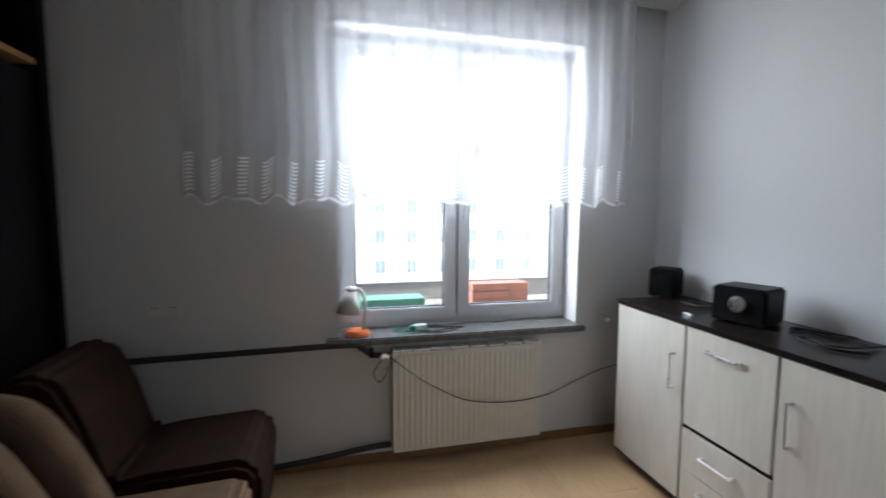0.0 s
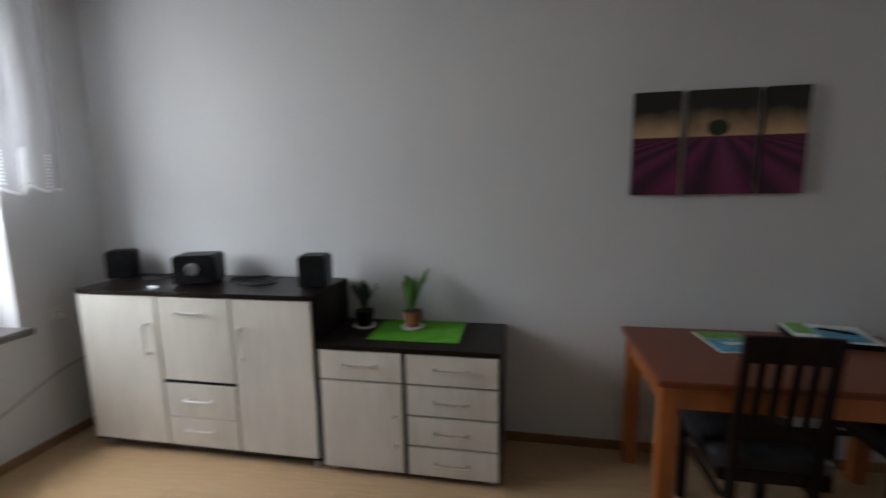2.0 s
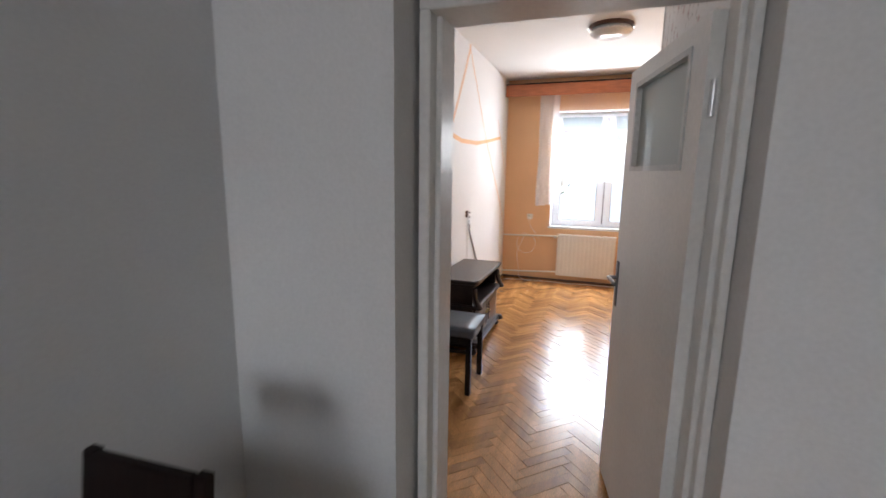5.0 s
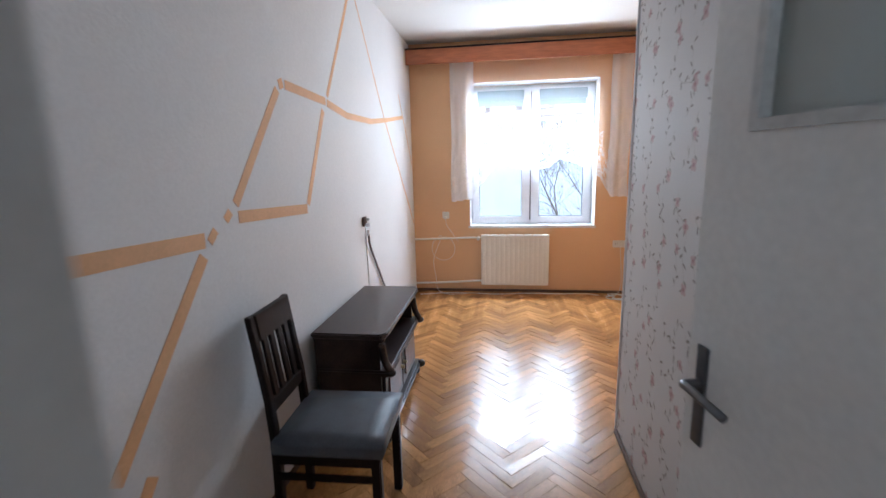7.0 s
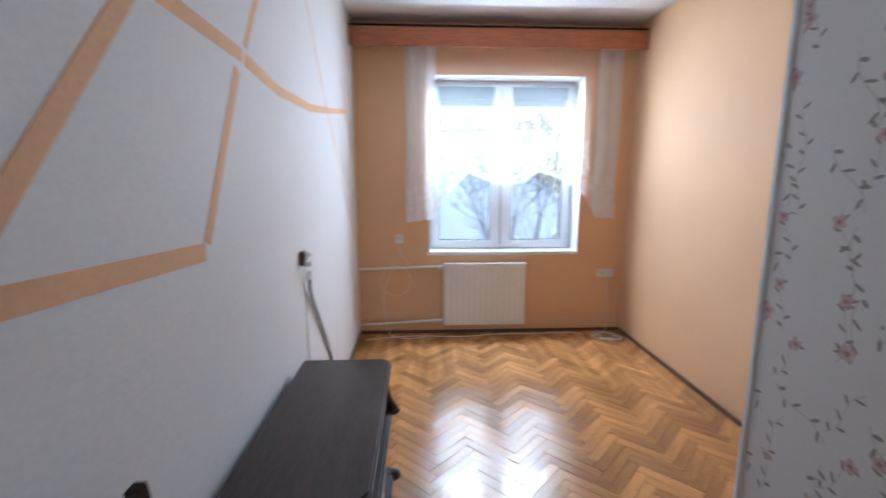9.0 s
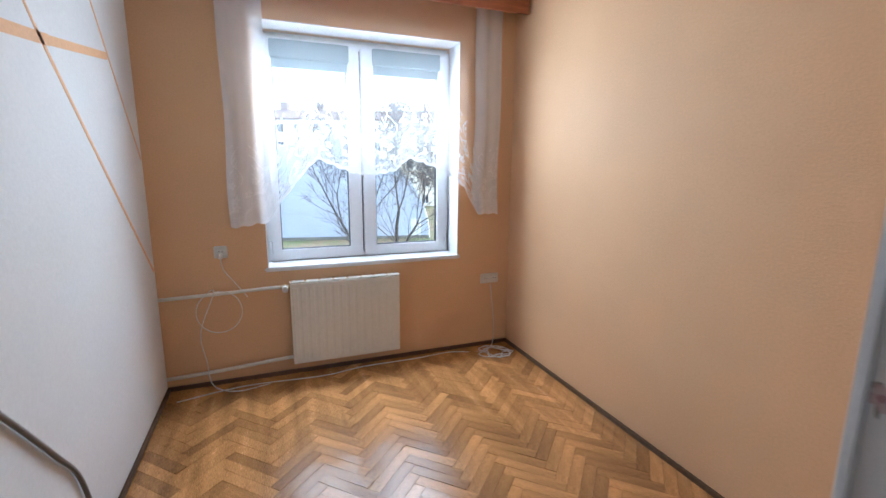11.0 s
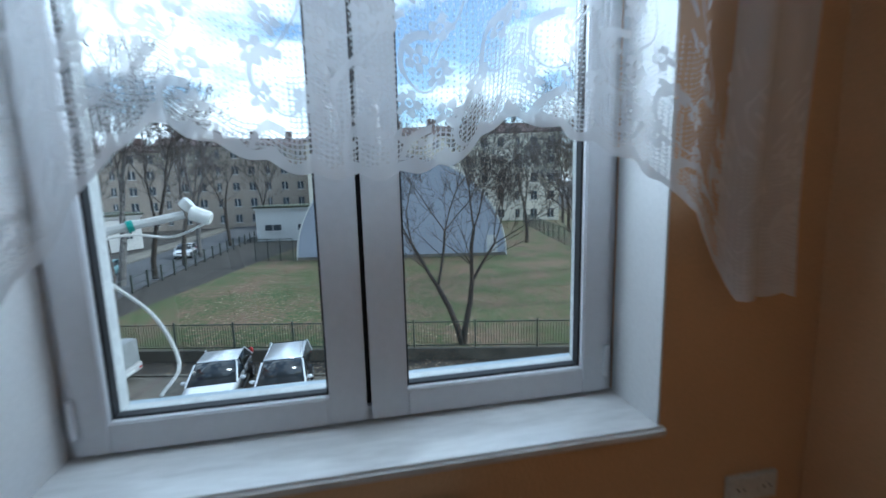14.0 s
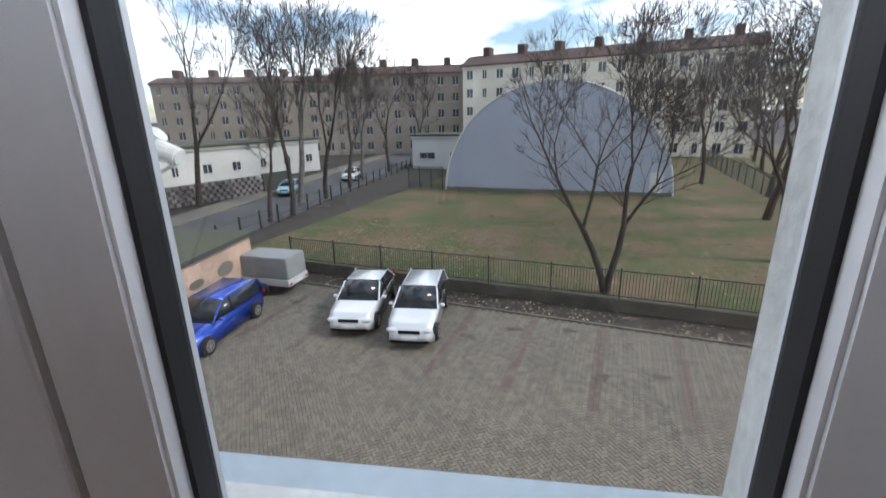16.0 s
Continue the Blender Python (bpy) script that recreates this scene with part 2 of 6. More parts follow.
M_LEG = mat("orange_wood", (0.42, 0.13, 0.03), 0.4, 0.15, 5, 60, 0.05, stretch=(1, 1, 0.1))
M_CHAIR = mat("dark_stained_wood", (0.014, 0.008, 0.007), 0.35, 0.3, 6, 60, 0.08, stretch=(1, 1, 0.15), spec=0.18)
M_SEAT = mat("dark_seat_leather", (0.025, 0.024, 0.027), 0.5, 0.2, 10, 160, 0.2, spec=0.18)
M_SEATG = mat("grey_seat_leather", (0.07, 0.08, 0.1), 0.45, 0.15, 10, 160, 0.2)
M_OAK = mat("dark_oak", (0.035, 0.02, 0.017), 0.3, 0.4, 5, 45, 0.3, stretch=(2.5, 0.35, 2.5))
M_OAKPANEL = mat("brown_oak_panel", (0.12, 0.055, 0.035), 0.3, 0.3, 5, 45, 0.2, stretch=(2.5, 2.5, 0.35))
M_SOFA = mat("brown_corduroy", (0.03, 0.013, 0.007), 0.9, 0.25, 8, 250, 0.5, spec=0.18)
M_SOFAL = mat("beige_plush", (0.2, 0.125, 0.075), 0.9, 0.2, 8, 250, 0.5, spec=0.18)
M_CASE = mat("dark_blue_black_wood", (0.005, 0.005, 0.008), 0.4, 0.2, spec=0.18)
M_PINE = mat("pine_edge", (0.5, 0.27, 0.1), 0.45, 0.15, 5, 60, stretch=(0.2, 1, 1))
M_SKIRT = mat("skirting_wood", (0.3, 0.17, 0.08), 0.4, 0.15, 4, 50, 0.05)
M_SKIRTD = mat("dark_skirting", (0.12, 0.065, 0.035), 0.45, 0.2, 4, 50, 0.1)
M_PELMET = mat("pelmet_wood", (0.43, 0.14, 0.055), 0.4, 0.15, 4, 50, 0.05, stretch=(0.15, 1, 1))
M_LAM = mat("beech_laminate", (0.55, 0.37, 0.21), 0.33, 0.07, 3, 60, 0.02, rnd=0.06, stretch=(1, 0.12, 1))
M_PARQ = mat("oak_parquet", (0.5, 0.245, 0.085), 0.24, 0.24, 2.2, 55, 0.1, rnd=0.3, stretch=(6, 0.7, 1), coat=0.2)
M_GROUT = mat("parquet_gap", (0.09, 0.045, 0.02), 0.6)
M_BLIND = mat("grey_blind", (0.2, 0.26, 0.29), 0.8, 0.08, 4, 120)
M_CABLE = mat("white_cable", (0.7, 0.69, 0.66), 0.5)
M_CABLEB = mat("black_cable", (0.015, 0.015, 0.015), 0.5)
M_CABLEG = mat("green_cable", (0.05, 0.3, 0.22), 0.5)
M_LAMPO = mat("orange_plastic", (0.8, 0.19, 0.03), 0.4)
M_LAMPG = mat("grey_plastic", (0.55, 0.55, 0.54), 0.4)
M_SOCKET = mat("socket_plastic", (0.72, 0.71, 0.67), 0.35)
M_GREENMAT = mat("green_felt", (0.1, 0.38, 0.015), 0.95, 0.1, 20, 200, 0.3)
M_POT = mat("terracotta", (0.3, 0.1, 0.045), 0.7, 0.15, 20, 90, 0.2)
M_LEAF = mat("houseplant_leaf", (0.07, 0.2, 0.03), 0.4, 0.2, 20, 60)
M_DARKLEAF = mat("dark_leaf", (0.03, 0.05, 0.02), 0.6, 0.2)
M_DISHW = mat("white_ceramic", (0.75, 0.75, 0.73), 0.2)
M_PAPER = mat("paper_white", (0.8, 0.82, 0.84), 0.5, 0.05, 30)
M_PAPERB = mat("paper_blue", (0.1, 0.42, 0.66), 0.5, 0.25, 25)
M_PAPERG = mat("paper_green", (0.2, 0.42, 0.08), 0.5, 0.2, 25)
M_HANDLE = mat("grey_handle_metal", (0.2, 0.2, 0.21), 0.35, metal=0.8)
M_GREYCABLE = mat("grey_brown_cable", (0.2, 0.17, 0.15), 0.5)
M_BRASS = mat("brass", (0.6, 0.5, 0.3), 0.3, metal=1.0)
M_GLASS = glass("window_glass")
M_FROST = glass("pattern_glass", (0.8, 0.83, 0.82), 0.6)
M_SHEER = cloth_sheer("striped_sheer", 0.62, False)
M_LACE = cloth_sheer("lace_sheer", 0.84, True)
# outdoors
M_PAVER = mat("clinker_paver", (0.165, 0.147, 0.117), 0.85, 0.06, 0.35, 30, 0.3, rnd=0.2)
M_PAVERR = mat("red_paver", (0.15, 0.118, 0.098), 0.8, 0.15, 1.2, 60, 0.4, rnd=0.15)
M_JOINT = mat("sand_joint", (0.05, 0.045, 0.038), 0.95, 0.25, 0.6, 30, 0.3)
M_GRASS = mat("winter_lawn", (0.05, 0.07, 0.017), 0.95, 0.3, 0.33, 3.0, 0.8, col2=(0.135, 0.085, 0.05), crisp=0.08)
M_TUFT = mat("grass_tuft", (0.075, 0.1, 0.028), 0.9, 0.2, 0.5, 5, rnd=0.45, col2=(0.15, 0.11, 0.06))
M_ASPHALT = mat("asphalt", (0.075, 0.075, 0.078), 0.9, 0.2, 0.4, 40, 0.3)
M_SOIL = mat("dark_soil", (0.045, 0.038, 0.03), 0.95, 0.3, 1, 20, 0.6)
M_CONC = mat("weathered_concrete", (0.17, 0.155, 0.125), 0.9, 0.25, 0.9, 25, 0.5)
M_OLDWALL = mat("mossy_concrete", (0.1, 0.09, 0.068), 0.9, 0.3, 0.9, 14, 0.5)
M_LITTER = mat("fallen_leaf", (0.36, 0.28, 0.19), 0.9, 0.2, 2, 20, rnd=0.4)
M_FENCE = mat("dark_green_steel", (0.05, 0.06, 0.05), 0.6, 0.2)
M_BARK = mat("bark", (0.055, 0.045, 0.036), 0.95, 0.3, 4, 40, 0.8)
M_TWIG = mat("twigs", (0.075, 0.06, 0.05), 0.95, 0.2)
M_BIRCH = mat("birch_bark", (0.15, 0.14, 0.13), 0.9, 0.5, 3, 12, 0.4)
M_DOME = mat("grey_membrane", (0.36, 0.38, 0.43), 0.55, 0.06, 0.3, 8, 0.05)
M_FACADE = mat("cream_render", (0.72, 0.65, 0.52), 0.9, 0.1, 0.15, 4, 0.1)
M_FACADE2 = mat("brown_render", (0.3, 0.25, 0.2), 0.9, 0.12, 0.15, 4, 0.1)
M_FACADE3 = mat("white_render", (0.62, 0.61, 0.57), 0.9, 0.1, 0.2, 4, 0.1)
M_ROOF = mat("red_brown_tiles", (0.095, 0.058, 0.05), 0.85, 0.2, 0.5, 8, 0.3)
M_ROOFR = mat("orange_tiles", (0.4, 0.13, 0.06), 0.8, 0.2, 0.5, 8, 0.3)
M_FELT = mat("roof_felt", (0.055, 0.058, 0.052), 0.95, 0.3, 0.5, 12, 0.4, col2=(0.08, 0.085, 0.04))
M_PINK = mat("peach_render", (0.5, 0.35, 0.27), 0.9, 0.2, 0.5, 6, 0.3)
M_BRICKG = mat("grey_block", (0.2, 0.18, 0.17), 0.9, 0.2, 1, 10, 0.4, rnd=0.2)
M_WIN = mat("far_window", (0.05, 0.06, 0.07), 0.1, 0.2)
# bright sky's reflection painted into the pane colour
M_WINP = mat("sky_reflection_window", (0.3, 0.34, 0.38), 0.1, 0.2)
# orange tiles paled to paint in the glare outside the living room
M_ROOFGLARE = mat("glare_pale_tiles", (0.5, 0.3, 0.22), 0.8, 0.15, 0.5, 8, 0.3)
M_STAIN = mat("dirty_paver", (0.105, 0.092, 0.074), 0.9, 0.3, 3, 30, 0.4)
M_CARW = mat("silver_white_paint", (0.68, 0.69, 0.7), 0.2, 0.03, metal=0.2, coat=0.7)
M_CARB = mat("blue_car_paint", (0.01, 0.06, 0.42), 0.2, 0.05, metal=0.4, coat=0.8)
M_CARC = mat("cyan_car_paint", (0.2, 0.38, 0.42), 0.3, 0.05, coat=0.5)
M_CARG = mat("car_glass", (0.02, 0.025, 0.03), 0.06)
M_TYRE = mat("tyre", (0.018, 0.018, 0.019), 0.8)
M_LIGHT = mat("headlight", (0.6, 0.62, 0.64), 0.12)
M_TAILL = mat("tail_light", (0.35, 0.02, 0.02), 0.2)
M_PLATE = mat("plate", (0.75, 0.75, 0.72), 0.4)
M_TARP = mat("grey_tarp", (0.26, 0.27, 0.27), 0.5, 0.1, 3, 60, 0.1)
M_STUCCO = mat("rough_stucco", (0.68, 0.68, 0.66), 0.9, 0.1, 4, 50, 1.0)
M_ZINC = mat("grey_blue_sheet", (0.42, 0.5, 0.56), 0.45, 0.06, 4, 40)
M_TEAL = mat("teal_tape", (0.02, 0.3, 0.26), 0.5)
M_PLANTER = mat("green_planter", (0.025, 0.13, 0.065), 0.5)
M_BRICKBOX = mat("brick_red_box", (0.3, 0.11, 0.07), 0.7, 0.15, 8, 60, 0.1)


def wallpaper():
    m = mat("floral_wallpaper", (0.66, 0.64, 0.63), 0.7, 0.03, 2, 120, 0.1)
    n, l = m.node_tree.nodes, m.node_tree.links
    b = n["Principled BSDF"]
    base = b.inputs["Base Color"].links[0].from_socket
    co = n.new("ShaderNodeTexCoord")
    sw = n.new("ShaderNodeSeparateXYZ")
    l.new(co.outputs["Object"], sw.inputs[0])
    cb = n.new("ShaderNodeCombineXYZ")
    l.new(sw.outputs["Y"], cb.inputs[0])
    l.new(sw.outputs["Z"], cb.inputs[1])

    def mm(op, p, q=None, w=None):
        k = n.new("ShaderNodeMath")
        k.operation = op
        for i, v in enumerate((p, q, w)):
            if isinstance(v, (int, float)):
                k.inputs[i].default_value = v
            elif v is not None:
                l.new(v, k.inputs[i])
        return k.outputs[0]

    def tint(under, fac, col):
        k = n.new("ShaderNodeMix")
        k.data_type = "RGBA"
        l.new(fac, k.inputs["Factor"])
        l.new(under, k.inputs["A"])
        k.inputs["B"].default_value = (*col, 1)
        return k.outputs["Result"]

    def sprigs(under, scale, shift, flip):
        """One leaning spray in each cell: a curved stem, paired leaves and a blossom at its end."""
        mp = n.new("ShaderNodeMapping")
        mp.inputs["Location"].default_value = (shift, shift * 1.7, 0)
        mp.inputs["Scale"].default_value = (scale, scale, 1)
        l.new(cb.outputs[0], mp.inputs["Vector"])
        vo, sb, so, ro, cs = n.new("ShaderNodeTexVoronoi"), n.new("ShaderNodeVectorMath"), n.new("ShaderNodeSeparateXYZ"), n.new("ShaderNodeVectorRotate"), n.new("ShaderNodeSeparateColor")
        vo.voronoi_dimensions = "2D"
        vo.inputs["Scale"].default_value, vo.inputs["Randomness"].default_value = 1.0, 0.55
        sb.operation = "SUBTRACT"
        l.new(mp.outputs[0], vo.inputs["Vector"])
        l.new(mp.outputs[0], sb.inputs[0])
        l.new(vo.outputs["Position"], sb.inputs[1])
        ro.rotation_type = "Z_AXIS"
        l.new(sb.outputs[0], ro.inputs["Vector"])
        l.new(vo.outputs["Color"], cs.inputs[0])
        l.new(mm("MULTIPLY_ADD", cs.outputs[0], 1.5, flip), ro.inputs["Angle"])
        l.new(ro.outputs[0], so.inputs[0])
        x, y = so.outputs["X"], so.outputs["Y"]
        yc = mm("SUBTRACT", y, mm("MULTIPLY", mm("SINE", mm("MULTIPLY", x, 7.0)), 0.055))
        inside = mm("LESS_THAN", mm("ABSOLUTE", x), 0.46)
        stem = mm("MULTIPLY", mm("LESS_THAN", mm("ABSOLUTE", yc), 0.009), inside)
        # leaves alternate along the stem and lean forward
        t = mm("MULTIPLY", x, 7.5)
        cellx = mm("SUBTRACT", mm("FRACT", t), 0.5)
        side = mm("MULTIPLY_ADD", mm("GREATER_THAN", mm("FRACT", mm("MULTIPLY", mm("FLOOR", t), 0.5)), 0.25), 2.0, -1.0)
        ly = mm("MULTIPLY", mm("SUBTRACT", mm("MULTIPLY", yc, side), 0.062), 7.5)
        lx = mm("SUBTRACT", cellx, mm("MULTIPLY", ly, 0.55))
        leafd = mm("ADD", mm("MULTIPLY", mm("MULTIPLY", lx, lx), 14.0), mm("MULTIPLY", mm("MULTIPLY", ly, ly), 3.4))
        gap = mm("GREATER_THAN", mm("FRACT", mm("MULTIPLY", mm("FLOOR", t), 0.37)), 0.25)
        leaf = mm("MULTIPLY", mm("MULTIPLY", mm("LESS_THAN", leafd, 0.62), gap), mm("LESS_THAN", mm("ABSOLUTE", x), 0.4))
        o = tint(under, mm("MULTIPLY", stem, 0.5), (0.36, 0.32, 0.28))
        o = tint(o, mm("MULTIPLY", leaf, 0.85), (0.22, 0.19, 0.165))
        fx, fy = mm("SUBTRACT", x, 0.3), mm("SUBTRACT", y, 0.07)
        rad = mm("SQRT", mm("ADD", mm("MULTIPLY", fx, fx), mm("MULTIPLY", fy, fy)))
        an = mm("ARCTAN2", fy, fx)
        edge = mm("MULTIPLY_ADD", mm("ABSOLUTE", mm("SINE", mm("MULTIPLY", an, 2.0))), 0.05, 0.065)
        some = mm("GREATER_THAN", cs.outputs[1], 0.3)
        bloom = mm("MULTIPLY", mm("LESS_THAN", rad, edge), some)
        o = tint(o, mm("MULTIPLY", bloom, 0.8), (0.5, 0.33, 0.33))
        return tint(o, mm("MULTIPLY", mm("LESS_THAN", rad, 0.035), some), (0.37, 0.2, 0.21))

    o = sprigs(base, 4.4, 0.9, 0.4)
    o = sprigs(o, 5.2, 0.33, -1.9)
    l.new(o, b.inputs["Base Color"])
    return m


def painting():
    """Lavender rows running to the horizon under a dark sky, with one round tree, across all three canvases."""
    m = mat("printed_canvas", (0.1, 0.05, 0.1), 0.55, 0.1, 10, 200, 0.1)
    n, l = m.node_tree.nodes, m.node_tree.links
    b = n["Principled BSDF"]
    g, sp = n.new("ShaderNodeNewGeometry"), n.new("ShaderNodeSeparateXYZ")
    l.new(g.outputs["Position"], sp.inputs[0])

    def mm(op, a, c=None, d=None):
        k = n.new("ShaderNodeMath")
        k.operation = op
        for i, v in enumerate((a, c, d)):
            if v is None:
                continue
            if isinstance(v, (int, float)):
                k.inputs[i].default_value = v
            else:
                l.new(v, k.inputs[i])
        return k.outputs[0]

    def mixc(f, a, c):
        k = n.new("ShaderNodeMix")
        k.data_type = "RGBA"
        l.new(f, k.inputs["Factor"])
        for s, v in (("A", a), ("B", c)):
            if isinstance(v, tuple):
                k.inputs[s].default_value = (*v, 1)
            else:
                l.new(v, k.inputs[s])
        return k.outputs["Result"]

    hz, yc = 1.742, -0.815
    dy, dz = mm("SUBTRACT", sp.outputs["Y"], yc), mm("SUBTRACT", hz, sp.outputs["Z"])
    rows = mm("MULTIPLY_ADD", mm("SINE", mm("MULTIPLY", mm("DIVIDE", dy, mm("ADD", mm("MAXIMUM", dz, 0.0), 0.05)), 6.5)), 0.5, 0.5)
    field = mixc(rows, (0.16, 0.02, 0.075), (0.035, 0.006, 0.024))
    upt = mm("MULTIPLY", mm("SUBTRACT", sp.outputs["Z"], hz), 4.6)
    nz = n.new("ShaderNodeTexNoise")
    nz.inputs["Scale"].default_value = 9
    l.new(g.outputs["Position"], nz.inputs["Vector"])
    upn = mm("ADD", mm("SUBTRACT", upt, 0.22), mm("MULTIPLY", nz.outputs["Fac"], 0.5))
    up2 = n.new("ShaderNodeMapRange")
    l.new(upn, up2.inputs["Value"])
    up2.inputs["From Max"].default_value = 0.65
    skyc = mixc(up2.outputs["Result"], (0.6, 0.4, 0.22), (0.02, 0.018, 0.016))
    pic = mixc(mm("GREATER_THAN", dz, 0.0), skyc, field)
    ty = mm("DIVIDE", dy, 0.05)
    tz = mm("DIVIDE", mm("SUBTRACT", sp.outputs["Z"], hz + 0.04), 0.04)
    rad = mm("ADD", mm("ADD", mm("MULTIPLY", ty, ty), mm("MULTIPLY", tz, tz)), mm("MULTIPLY", nz.outputs["Fac"], 0.3))
    pic = mixc(mm("LESS_THAN", rad, 1.15), pic, (0.012, 0.03, 0.008))
    l.new(pic, b.inputs["Base Color"])
    return m


M_PAPERWALL = wallpaper()
M_PAINTING = painting()


# ---- building helpers ----
def link(name, bm, material, parent=None, label="", bevel=0.0, smooth=False):
    if bevel:
        bmesh.ops.bevel(bm, geom=[e for e in bm.edges if len(e.link_faces) == 2 and e.calc_face_angle(0) > 0.5], offset=bevel, segments=2, affect="EDGES", clamp_overlap=True)
    me = bpy.data.meshes.new(name)
    bm.to_mesh(me)
    bm.free()
    me.materials.append(material)
    if smooth:
        for p in me.polygons:
            p.use_smooth = True
    ob = new(name, me)
    if parent:
        ob.parent = parent
    if label:
        ob["label"] = label
    return ob


def part(name, bm, material, parent, label="", bevel=0.0, smooth=False):
    return link(name, bm, material, parent, label, bevel, smooth)


def thing(name, label, category, m=None, group=""):
    ob = new(name)
    ob.empty_display_size = 0.1
    if m:
        ob.matrix_basis = m
    return tagged(ob, label, category, group)


def box(x0, x1, y0, y1, z0, z1, bm=None):
    bm = bm or bmesh.new()
    c = Matrix.Translation(((x0 + x1) / 2, (y0 + y1) / 2, (z0 + z1) / 2)) @ Matrix.Diagonal((abs(x1 - x0), abs(y1 - y0), abs(z1 - z0), 1))
    bmesh.ops.create_cube(bm, size=1, matrix=c)
    return bm


def cyl(p, q, r, r2=None, seg=16, bm=None):
    bm = bm or bmesh.new()
    p, q = Vector(p), Vector(q)
    d = q - p
    m = Matrix.Translation((p + q) / 2) @ d.to_track_quat("Z", "Y").to_matrix().to_4x4()
    bmesh.ops.create_cone(bm, cap_ends=True, segments=seg, radius1=r, radius2=r if r2 is None else r2, depth=d.length, matrix=m)
    return bm


def ball(c, sx, sy, sz, bm=None, seg=16):
    bm = bm or bmesh.new()
    bmesh.ops.create_uvsphere(bm, u_segments=seg, v_segments=seg // 2 + 2, radius=1, matrix=Matrix.Translation(c) @ Matrix.Diagonal((sx, sy, sz, 1)))
    return bm


def tube(points, r, bm=None, seg=6, r_end=None):
    """A round tube along points, as one skin."""
    bm = bm or bmesh.new()
    pts = [Vector(p) for p in points]
    rings = []
    for i, p in enumerate(pts):
        d = (pts[min(i + 1, len(pts) - 1)] - pts[max(i - 1, 0)]).normalized()
        a = d.orthogonal().normalized() if i == 0 else (rings_a - d * rings_a.dot(d)).normalized()
        rings_a = a
        b = d.cross(a)
        rr = r if r_end is None else r + (r_end - r) * i / (len(pts) - 1)
        rings.append([bm.verts.new(p + rr * (math.cos(k * math.tau / seg) * a + math.sin(k * math.tau / seg) * b)) for k in range(seg)])
    for a, b in zip(rings, rings[1:]):
        for k in range(seg):
            bm.faces.new((a[k], a[(k + 1) % seg], b[(k + 1) % seg], b[k]))
    bm.faces.new(rings[0][::-1])
    bm.faces.new(rings[-1])
    return bm


def spline(points, steps=8):
    """Catmull-Rom points through the given ones."""
    P = [Vector(p) for p in points]
    P = [2 * P[0] - P[1]] + P + [2 * P[-1] - P[-2]]
    out = []
    for i in range(1, len(P) - 2):
        for s in range(steps):
            t = s / steps
            a, b, c, d = P[i - 1:i + 3]
            out.append(0.5 * ((2 * b) + (c - a) * t + (2 * a - 5 * b + 4 * c - d) * t * t + (3 * b - a - 3 * c + d) * t ** 3))
    return out + [P[-2]]


def prism(profile, axis, a, b, bm=None):
    """A profile of 2D points pushed along an axis from a to b. axis 'x': points are (y, z); 'y': (x, z); 'z': (x, y)."""
    bm = bm or bmesh.new()
    put = {"x": lambda u, v, w: (w, u, v), "y": lambda u, v, w: (u, w, v), "z": lambda u, v, w: (u, v, w)}[axis]
    A = [bm.verts.new(put(u, v, a)) for u, v in profile]
    B = [bm.verts.new(put(u, v, b)) for u, v in profile]
    n = len(A)
    for i in range(n):
        bm.faces.new((A[i], A[(i + 1) % n], B[(i + 1) % n], B[i]))
    bm.faces.new(A[::-1])
    bm.faces.new(B)
    bmesh.ops.recalc_face_normals(bm, faces=bm.faces)
    return bm


def structure(name, bm, material, label, category, parent=None, bevel=0.0):
    ob = link(name, bm, material, parent, "", bevel)
    return tagged(ob, label, category, "", "structure")


# ---- the two rooms ----
CEIL = 2.8
XE1, XE2, XW1, XW2 = 2.0, 2.18, -2.0, -0.34
YN, YD0, YD1, YS = 2.92, -2.41, -2.72, -7.68
W1 = (-0.088, 1.42, 0.76, 2.5)
W2 = (0.118, 1.52, 0.757, 2.37)


def holed_wall_y(y0, y1, xa, xb, hole, zb=CEIL, za=0.0):
    """Wall across y with one opening (x0, x1, z0, z1), built of butting blocks in one mesh."""
    x0, x1, z0, z1 = hole
    bm = box(xa, x0, y0, y1, za, zb)
    box(x1, xb, y0, y1, za, zb, bm)
    if z0 > za:
        box(x0, x1, y0, y1, za, z0, bm)
    box(x0, x1, y0, y1, z1, zb, bm)
    return bm


structure("floor_living_room", box(XW1 - 0.3, 2.45, -2.56, YN + 0.4, -0.2, -0.012), M_GROUT, "screed under light beech laminate boards", "floor")
structure("floor_bedroom", box(-0.6, 2.45, YS - 0.45, -2.56, -0.2, -0.02), M_GROUT, "screed under worn oak herringbone parquet", "floor")
structure("ceiling", box(XW1 - 0.3, 2.45, YS - 0.45, YN + 0.45, CEIL, CEIL + 0.2), M_CEIL, "white painted plaster ceiling", "ceiling")
structure("wall_north", holed_wall_y(YN, YN + 0.42, XW1 - 0.3, 2.45, W1), M_WALL, "grey-white plaster wall with the living room window", "wall")
structure("wall_east_living", box(XE1, 2.45, YD0, YN, -0.012, CEIL), M_WALL, "grey-white plaster wall behind sideboard and table", "wall")
structure("wall_west_living", box(XW1 - 0.3, XW1, YD0, YN, -0.012, CEIL), M_WALL, "plain grey-white plaster wall", "wall")
structure("wall_door", holed_wall_y(YD1, YD0, XW1 - 0.3, 2.45, (0.49, 1.375, -0.012, 2.08), CEIL, -0.012), M_WALL_W, "white plaster wall with deep doorway", "wall")
